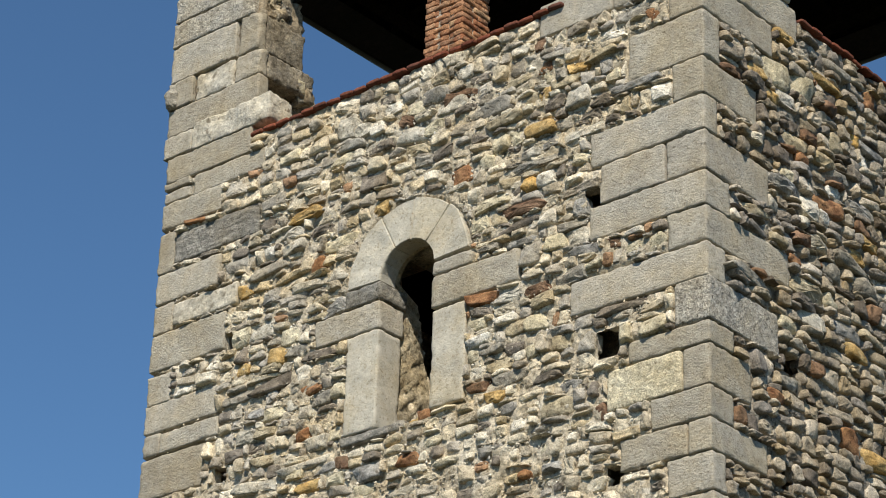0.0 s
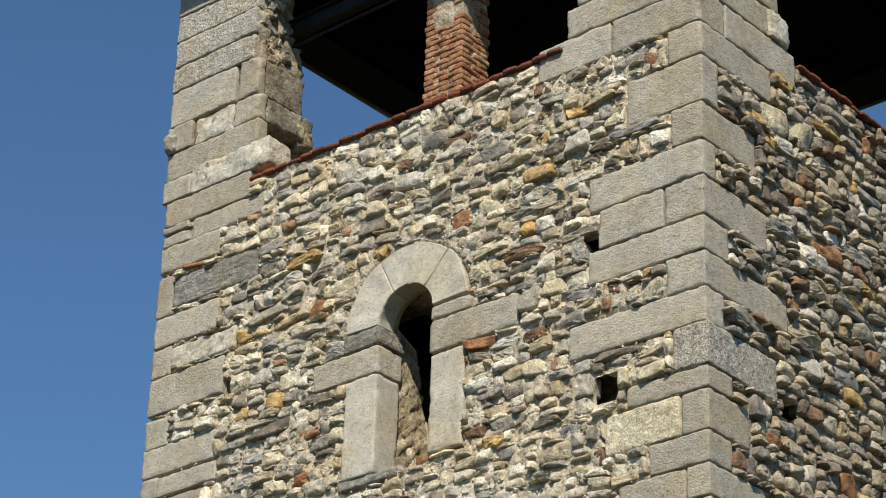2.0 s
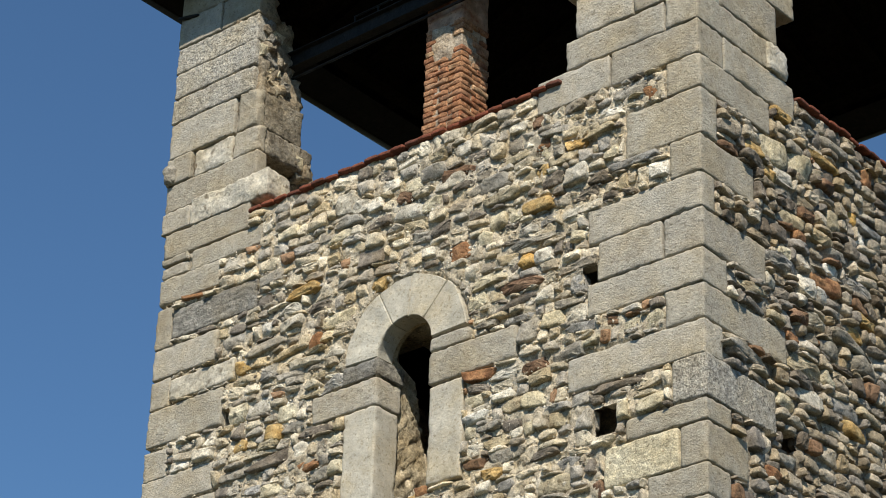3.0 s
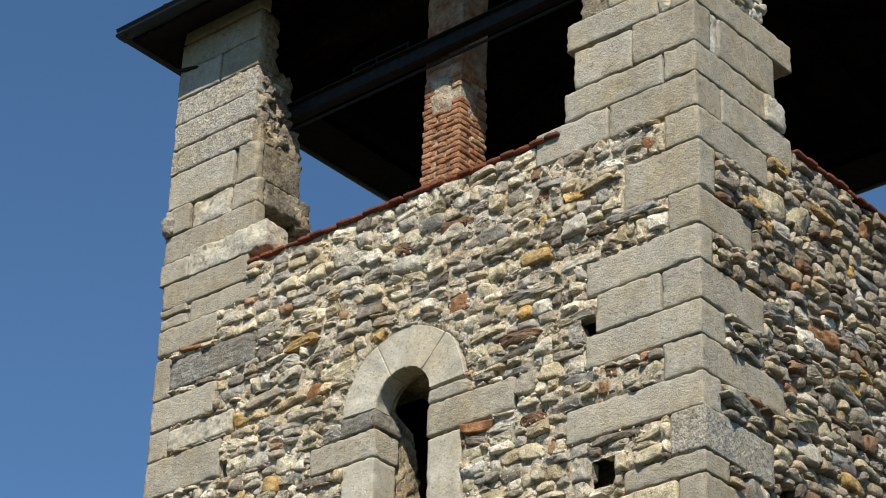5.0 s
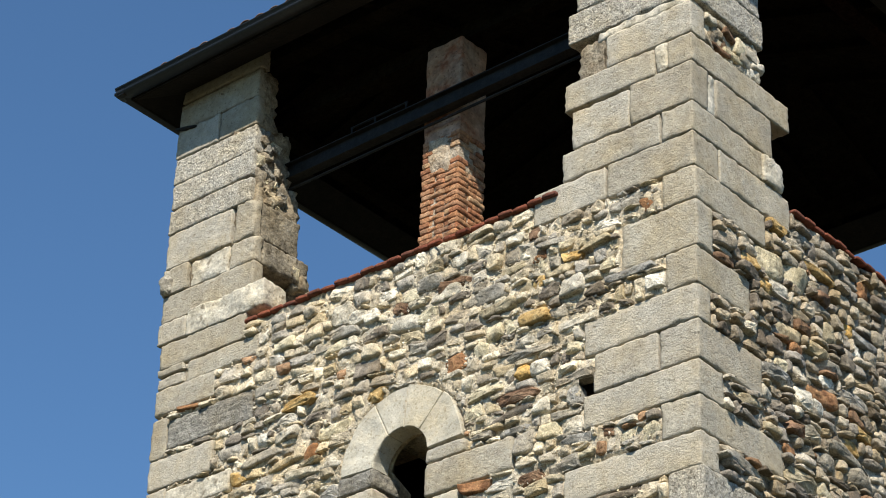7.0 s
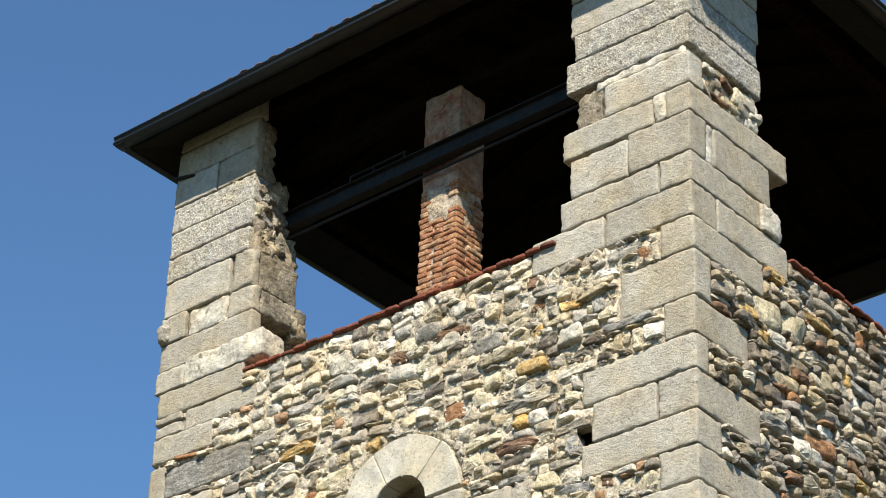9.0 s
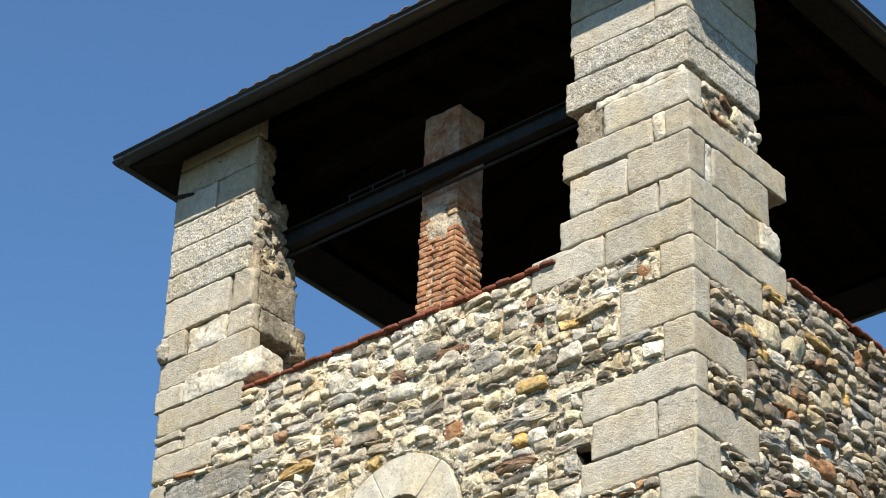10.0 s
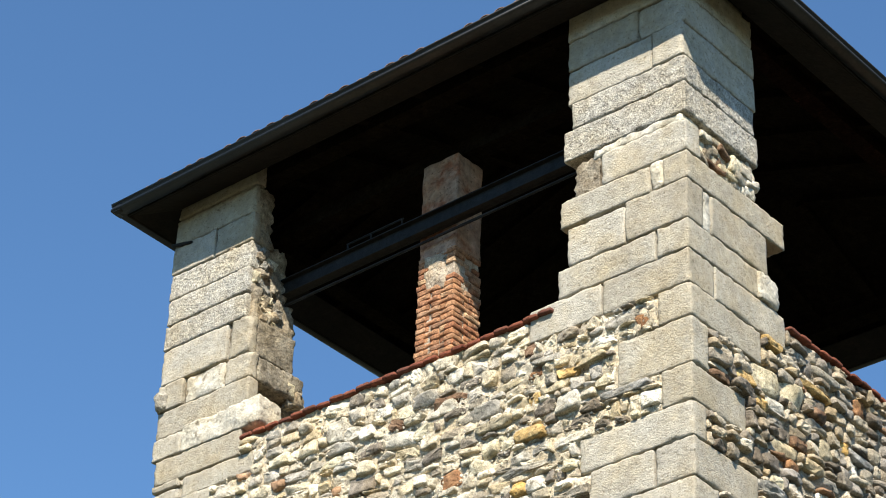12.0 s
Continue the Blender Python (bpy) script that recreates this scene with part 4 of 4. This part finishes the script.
BACK = [  # the far-left pier
    (15.18, 15.5, -6.05, -4.97, 0.0, 0.12, 0), (14.86, 15.17, -6.05, -4.97, 0.0, 0.12, 0), (14.53, 14.86, -6.05, -5.48, 0.0, 0.4, 0), (14.53, 14.86, -5.47, -4.96, 0.0, 0.1, 0),
    (14.24, 14.53, -6.05, -4.97, 0.0, 0.13, 1), (13.96, 14.24, -6.05, -4.97, 0.0, 0.15, 1), (13.68, 13.95, -6.05, -4.97, 0.0, 0.14, 1),
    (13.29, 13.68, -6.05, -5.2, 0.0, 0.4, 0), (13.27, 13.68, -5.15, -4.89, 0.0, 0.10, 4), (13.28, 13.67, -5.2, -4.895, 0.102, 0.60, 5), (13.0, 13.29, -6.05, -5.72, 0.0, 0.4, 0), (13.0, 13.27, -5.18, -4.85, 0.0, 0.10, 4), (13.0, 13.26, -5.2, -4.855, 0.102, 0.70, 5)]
BACK2 = [(13.0, 13.28, -5.7, -5.2, 0.02, 0.4, 3), (12.71, 13.0, -6.05, -4.86, 0.0, 0.13, 0), (12.48, 12.71, -6.05, -5.68, 0.0, 0.4, 0), (12.46, 12.74, -5.67, -4.68, -0.01, 0.3, 3)]
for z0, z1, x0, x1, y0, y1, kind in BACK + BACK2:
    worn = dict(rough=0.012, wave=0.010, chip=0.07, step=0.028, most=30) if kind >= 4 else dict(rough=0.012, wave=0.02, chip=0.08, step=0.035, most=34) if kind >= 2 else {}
    into(pier_l, block("block", pier_l, x0, x1, y0, y1, z0, z1, (quoin_mat, granite_mat, darkstone_mat, pale_mat, quoin_mat, dark_reveal_mat)[kind], **worn))
for y1, z0, z1, k in ((0.96, 12.3, 13.12, 77), (0.62, 13.05, 13.6, 78), (0.60, 13.55, 14.05, 79), (0.52, 14.0, 14.6, 80), (0.28, 14.55, 15.2, 81)):
    into(pier_l, put("core", mesh_of("core", *hewn((1.0, y1 - 0.05, z1 - z0), k, step=0.05, edge=0.03, rough=0.05, wave=0.05), core_mat), pier_l,
                     (-5.53 if k == 77 else -5.44 if k < 80 else -5.49, (y1 + 0.05) / 2, (z0 + z1) / 2), "broken rubble core of the pier"))
into(pier_l, put("return", mesh_of("return", *hewn((0.5, 0.85, 2.95), 78, step=0.1, rough=0.03, wave=0.03), core_mat), pier_l, (-5.74, 0.5, 13.75)))
for i in range(30):            # broken stones on the reveal and heaped at its foot
    r = random.Random(i + 90)
    z = 12.40 + (i / 30) * 1.9 if i < 24 else r.uniform(13.02, 13.1)
    deep = 0.98 if z < 12.95 else 0.68 if z < 13.15 else 0.50 if z < 13.6 else 0.42
    y = max(0.2, deep - r.uniform(0.0, 0.22))
    s = (0.16, r.uniform(0.08, 0.17), r.uniform(0.06, 0.13))
    ob = into(pier_l, put("broken_stone", mesh_of("broken_stone", *hewn(s, i + 140, step=0.04, edge=0.012, rough=0.02, wave=0.03, chip=0.05), (core_mat, tint_mat["grey"], core_mat, tint_mat["cream"])[i % 4]),
                     pier_l, ((-4.93 if z < 13.15 else -5.0) + r.uniform(-0.03, 0.02), y, z)))
    ob.rotation_euler = (r.uniform(-0.5, 0.5), r.uniform(-0.3, 0.3), r.uniform(-0.4, 0.4))
into(pier_l, put("knob", mesh_of("knob", *hewn((0.15, 0.2, 0.22), 8, step=0.025, edge=0.07, rough=0.015, wave=0.02, chip=0.02), tint_mat["grey"]), pier_l, (-5.985, 0.02, 13.1), "rounded stone jutting from the pier"))
for i in range(16):            # broken edge of the upper reveal
    r = random.Random(i + 300)
    z = 13.72 + 0.78 * i / 16 + r.uniform(-0.02, 0.02)
    y = 0.1 + r.uniform(0.0, 0.3) * (1 - (z - 13.7) * 0.6)
    ob = into(pier_l, put("broken_stone", mesh_of("broken_stone", *hewn((0.13, r.uniform(0.08, 0.2), r.uniform(0.05, 0.12)), i + 340, step=0.035, edge=0.01, rough=0.025, wave=0.03, chip=0.06),
                     (core_mat, tint_mat["cream"], core_mat, darkstone_mat)[i % 4], False), pier_l, (-4.985 + r.uniform(-0.02, 0.02), y, z)))
    ob.rotation_euler = (r.uniform(-0.5, 0.5), r.uniform(-0.3, 0.3), r.uniform(-0.4, 0.4))
peg = put("iron_peg", mesh_of("iron_peg", *hewn((0.26, 0.028, 0.022), 3, step=0.04, edge=0.008, rough=0.006, wave=0.012), steel_mat), None, (-5.93, -0.015, 14.85))
peg.rotation_euler = (0, radians(8), radians(6))
tagged(peg, "short rusty iron peg stuck in the pier", "peg")
for x, y in ((-5.55, DEEP - 0.42), (-0.42, DEEP - 0.42)):
    ob = put("corner_pier", mesh_of("corner_pier", *hewn((0.8, 0.8, 3.25), x, step=0.2, edge=0.02), quoin_mat), None, (x, y, 13.95))
    tagged(ob, "belfry corner pier of mortared stone", "pier", "belfry piers")

# ---- brick pillar in the south opening ----
PX0, PX1, PY0, PY1 = -3.37, -2.93, 0.57, 0.94
pillar = thing("brick_pillar", "square pillar of old orange brick, limewashed above", "pillar", ((PX0 + PX1) / 2, (PY0 + PY1) / 2, TOP - 0.03))
pc = Vector(pillar.location)
into(pillar, put("core", mesh_of("core", *hewn((PX1 - PX0 - 0.034, PY1 - PY0 - 0.034, 1.75), 12, step=0.04, rough=0.010, wave=0.008), joint_mat), pillar, (pc.x, pc.y, 13.1)))
into(pillar, put("smear", mesh_of("smear", *hewn((0.25, PY1 - PY0 - 0.006, 0.40), 14, step=0.03, edge=0.02, rough=0.016, wave=0.03), joint_mat), pillar, (pc.x - 0.03, pc.y, 13.74), "mortar smeared over the bricks"))
into(pillar, put("limewash", mesh_of("limewash", *hewn((PX1 - PX0 - 0.012, PY1 - PY0 - 0.012, 1.07), 13, step=0.07, edge=0.005, rough=0.004, wave=0.004), plaster_mat), pillar,
         (pc.x, pc.y, 14.44), "flaking limewash coat"))
brick_me = [mesh_of("brick", *hewn((l, 0.105, 0.053), 20 + i, step=0.04, edge=0.004, rough=0.007, wave=0.005, chip=0.03), brick_mat) for i, l in enumerate((0.275, 0.155, 0.21))]
rb = random.Random(9)
for c in range(27):
    z = 12.41 + c * 0.058
    flip = c % 2
    spots = []
    for side in range(4):
        long_side = (PX1 - PX0) if side % 2 == 0 else (PY1 - PY0)
        lens = ((0, 1), (1, 0))[flip] if side % 2 == 0 else ((2, 1), (1, 2))[flip]
        s = 0.0
        for q in lens:
            l = (0.27, 0.15, 0.205)[q]
            spots.append((side, s + l / 2 + 0.004, q))
            s += l + 0.012
    for side, s, q in spots:
        if c > 18 and rb.random() < 0.30:
            continue
        d = 0.056 + rb.uniform(-0.006, 0.005)
        p = ((PX0 + s, PY0 + d), (PX1 - d, PY0 + s), (PX1 - s, PY1 - d), (PX0 + d, PY1 - s))[side]
        ob = put("brick", brick_me[q], pillar, Vector((*p, z + rb.uniform(-0.004, 0.004))) - pc)
        ob.rotation_euler = (radians(rb.uniform(-2, 2)), radians(rb.uniform(-1.5, 1.5)), radians((0, 90, 180, 270)[side] + rb.uniform(-2, 2)))

# ---- steel beam and tie rod across the south opening ----
beam = thing("steel_beam", "dark painted steel beam spanning between the piers", "beam", (-3.0, 0.49, 14.2))


def bar(name, parent, a, b, profile, material, label=""):
    """A straight bar from a to b with the given cross-section (side, up)."""
    a, b = Vector(a), Vector(b)
    d = (b - a).normalized()
    side = d.cross(Vector((0, 0, 1))).normalized()
    up = side.cross(d)
    verts = [tuple(p + side * s + up * u) for p in (a, b) for s, u in profile]
    n = len(profile)
    faces = [(i, (i + 1) % n, n + (i + 1) % n, n + i) for i in range(n)] + [tuple(range(n - 1, -1, -1)), tuple(range(n, 2 * n))]
    me = mesh_of(name, verts, faces, material, False)
    bm = bmesh.new()
    bm.from_mesh(me)
    bmesh.ops.recalc_face_normals(bm, faces=bm.faces)
    bm.to_mesh(me)
    bm.free()
    ob = put(name, me, parent, (0, 0, 0), label)
    return into(parent, ob) if parent is not None else ob


I_BEAM = [(-0.05, -0.09), (0.05, -0.09), (0.05, -0.078), (0.005, -0.074), (0.005, 0.074), (0.05, 0.078), (0.05, 0.09), (-0.05, 0.09), (-0.05, 0.078), (-0.005, 0.074), (-0.005, -0.074), (-0.05, -0.078)]
ROUND = [(0.014 * math.cos(a * math.tau / 10), 0.014 * math.sin(a * math.tau / 10)) for a in range(10)]
bar("girder", beam, (-5.0, 0.49, 14.215), (-1.1, 0.49, 14.245), I_BEAM, steel_mat)
rod = thing("tie_rod", "thin dark iron rod hung below the beam", "rod", (-3, 0.51, 14.05))
bar("shaft", rod, (-5.0, 0.51, 14.045), (-1.1, 0.51, 14.085), ROUND, steel_mat)
bar("hanger", rod, (-3.16, 0.53, 13.97), (-3.16, 0.53, 14.15), [(-0.03, -0.02), (0.03, -0.02), (0.03, 0.02), (-0.03, 0.02)], steel_mat)
rail = thing("cable_rail", "slender dark metal rail standing on the beam", "rail", (-4.0, 0.49, 14.3))
bar("top_rail", rail, (-4.2, 0.49, 14.41), (-3.5, 0.49, 14.42), [(s * 0.7, u * 0.7) for s, u in ROUND], steel_mat)
for x in (-4.19, -3.9, -3.52):
    bar("upright", rail, (x, 0.49, 14.3), (x + 0.001, 0.49, 14.415), [(s * 0.7, u * 0.7) for s, u in ROUND], steel_mat)

# ---- roof: low pyramid of barrel tiles on timbers coloured near black for shade ----
RISE = 0.34
X0, X1, Y0, Y1 = -WIDE - OUT, OUT + 0.045, -OUT, DEEP + OUT
CX, CY = (X0 + X1) / 2, (Y0 + Y1) / 2
APEX = EAVE + RISE * (CX - X0)
rv = [(X0, Y0, EAVE), (X1, Y0, EAVE), (X1, Y1, EAVE), (X0, Y1, EAVE), (CX, CY, APEX)]
deck = [(x, y, z) for x, y, z in rv] + [(x, y, z + 0.05) for x, y, z in rv]
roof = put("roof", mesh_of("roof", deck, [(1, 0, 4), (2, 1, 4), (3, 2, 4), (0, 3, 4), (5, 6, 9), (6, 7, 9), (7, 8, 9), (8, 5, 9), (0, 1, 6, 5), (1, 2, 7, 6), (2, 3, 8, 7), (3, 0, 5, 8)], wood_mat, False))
tagged(roof, "low hipped belfry roof, dark boarding under barrel tiles", "roof", kind="structure")


def slope_point(side, s, up, lift):
    """A point on a slope: s along its eave, up metres in from the eave, lift above the boards."""
    z = EAVE + RISE * up + lift
    return ((X0 + s, Y0 + up, z), (X1 - up, Y0 + s, z), (X1 - s, Y1 - up, z), (X0 + up, Y1 - s, z))[side]


for side in range(4):
    span = (X1 - X0) if side % 2 == 0 else (Y1 - Y0)
    n = int(span / 0.62)
    for i in range(1, n):
        s = i * span / n
        up = min(s, span - s) - 0.05
        a, b = slope_point(side, s, 0.03, -0.03), slope_point(side, s, up, -0.03)
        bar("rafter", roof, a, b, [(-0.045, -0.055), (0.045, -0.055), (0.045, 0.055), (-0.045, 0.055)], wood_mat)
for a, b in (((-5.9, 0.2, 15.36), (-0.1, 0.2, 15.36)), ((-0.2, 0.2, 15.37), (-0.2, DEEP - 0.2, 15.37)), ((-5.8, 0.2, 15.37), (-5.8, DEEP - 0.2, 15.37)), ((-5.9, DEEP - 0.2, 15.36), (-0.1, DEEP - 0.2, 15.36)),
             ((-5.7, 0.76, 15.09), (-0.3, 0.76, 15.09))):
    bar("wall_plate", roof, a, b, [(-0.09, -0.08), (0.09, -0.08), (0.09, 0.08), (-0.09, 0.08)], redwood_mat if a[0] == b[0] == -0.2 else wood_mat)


def barrel(length, radius):
    verts, faces = [], []
    for y, k in ((0.0, 1.0), (length, 0.86)):
        for r in (radius * k, radius * k - 0.014):
            for i in range(9):
                a = math.pi * i / 8
                verts.append((r * math.cos(a), y, r * math.sin(a) * 0.62))
    for i in range(8):
        faces += [(i, i + 1, 18 + i + 1, 18 + i), (9 + i + 1, 9 + i, 27 + i, 27 + i + 1), (i + 1, i, 9 + i, 9 + i + 1), (18 + i, 18 + i + 1, 27 + i + 1, 27 + i)]
    return verts, faces


cover = mesh_of("roof_tile", *barrel(0.46, 0.08), rooftile_mat)
pitch = math.atan(RISE)
rt = random.Random(6)
rows_of = []
for side in range(4):
    span = (X1 - X0) if side % 2 == 0 else (Y1 - Y0)
    turn = pose(0, 0, 0, 0, 0, 90 * side)
    for i in range(int(span / 0.185)):
        s = 0.1 + i * 0.185
        up, first = -0.035 + rt.uniform(-0.015, 0.015), True
        while up < min(s, span - s) - 0.15:
            m = Matrix.Translation(slope_point(side, s + rt.uniform(-0.008, 0.008), up, 0.084 + rt.uniform(-0.008, 0.008))) @ turn @ Matrix.Rotation(pitch + radians(rt.uniform(-1, 2)), 4, "X") @ Matrix.Rotation(radians(rt.uniform(-2, 2)), 4, "Z")
            if first and side in (0, 1, 3):
                ob = put("roof_tile", cover, roof)
                ob.matrix_local = m
            else:
                rows_of.append(([tuple(m @ v.co) for v in cover.vertices], [tuple(p.vertices) for p in cover.polygons]))
            first = False
            up += 0.40
rest = put("roof_tiles", mesh_of("roof_tiles", *join(rows_of), rooftile_mat), roof, label="rows of weathered barrel tiles")
tagged(rest, kind="stuff")

# brown boards, colour taken down to near black for the shade below the eave
soffit_mat = mineral("shaded_brown_eave_board", [(0.3, (0.010, 0.008, 0.006)), (0.7, (0.016, 0.012, 0.010))], 3.0, grain=45, bump=0.3, rough=0.8)
for side in range(4):
    span = (X1 - X0) if side % 2 == 0 else (Y1 - Y0)
    verts = [slope_point(side, s, up, lift) for lift in (-0.102, -0.092) for s, up in ((0.0, 0.0), (span, 0.0), (span - 0.355, 0.355), (0.355, 0.355))]
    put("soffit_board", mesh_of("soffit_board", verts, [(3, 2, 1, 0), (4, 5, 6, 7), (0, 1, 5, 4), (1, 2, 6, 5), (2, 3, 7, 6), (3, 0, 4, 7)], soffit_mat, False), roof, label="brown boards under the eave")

# ---- gutters along the eaves ----
def gutter_run(side):
    span = (X1 - X0) if side % 2 == 0 else (Y1 - Y0)
    prof = [(-0.060, 0.030), (-0.074, 0.034), (-0.082, 0.026), (-0.078, 0.016), (-0.060, 0.010), (-0.054, -0.006), (-0.058, -0.016), (-0.070, -0.023), (-0.077, -0.032), (-0.074, -0.044),
            (-0.062, -0.054), (-0.040, -0.061), (0.0, -0.064), (0.060, -0.063), (0.060, 0.030)]
    inner = [(p[0] * 0.93 + 0.002, p[1] + 0.004 if p[1] < -0.05 else p[1]) for p in prof[5:]]
    ring = prof + inner[::-1]
    verts, faces = [], []
    for s, in ((-0.11,), (span + 0.11,)):
        for a, b in ring:
            verts.append(slope_point(side, s, -0.055 + a, 0.0)[:2] + (EAVE - 0.014 + b,))
    n = len(ring)
    faces = [(i, (i + 1) % n, n + (i + 1) % n, n + i) for i in range(n)]
    faces += [tuple(range(n - 1, -1, -1)), tuple(range(n, 2 * n))]
    me = mesh_of("gutter", verts, faces, gutter_mat, True)
    bm = bmesh.new()
    bm.from_mesh(me)
    bmesh.ops.recalc_face_normals(bm, faces=bm.faces)
    bm.to_mesh(me)
    bm.free()
    for p in me.polygons[-2:]:
        p.use_smooth = False
    return me


for side in range(4):
    span = (X1 - X0) if side % 2 == 0 else (Y1 - Y0)
    g = thing("gutter", "dark brown half-round metal gutter under the tile edge", "gutter", slope_point(side, span / 2, -0.055, -0.01), "eaves gutters")
    into(g, put("trough", gutter_run(side), g))
    for end in (-0.114, span + 0.112):
        cap = [(-0.060, 0.008), (-0.054, -0.006), (-0.070, -0.023), (-0.077, -0.032), (-0.074, -0.044), (-0.062, -0.054), (-0.040, -0.061), (0.0, -0.064), (0.060, -0.063), (0.060, 0.008)]
        n = len(cap)
        prof = [slope_point(side, end + q, -0.055 + a, 0.0)[:2] + (EAVE - 0.014 + b,) for q in (0.0, 0.004) for a, b in cap]
        faces = [tuple(range(n)), tuple(range(2 * n - 1, n - 1, -1))] + [(i, n + i, n + (i + 1) % n, (i + 1) % n) for i in range(n)]
        into(g, put("end_cap", mesh_of("end_cap", prof, faces, gutter_mat, False), g))
    span = (X1 - X0) if side % 2 == 0 else (Y1 - Y0)
    a, b = slope_point(side, -0.0, 0.008, -0.05), slope_point(side, span, 0.008, -0.05)
    bar("eave_board", roof, a, b, [(-0.012, -0.05), (0.012, -0.05), (0.012, 0.045), (-0.012, 0.045)], wood_mat)
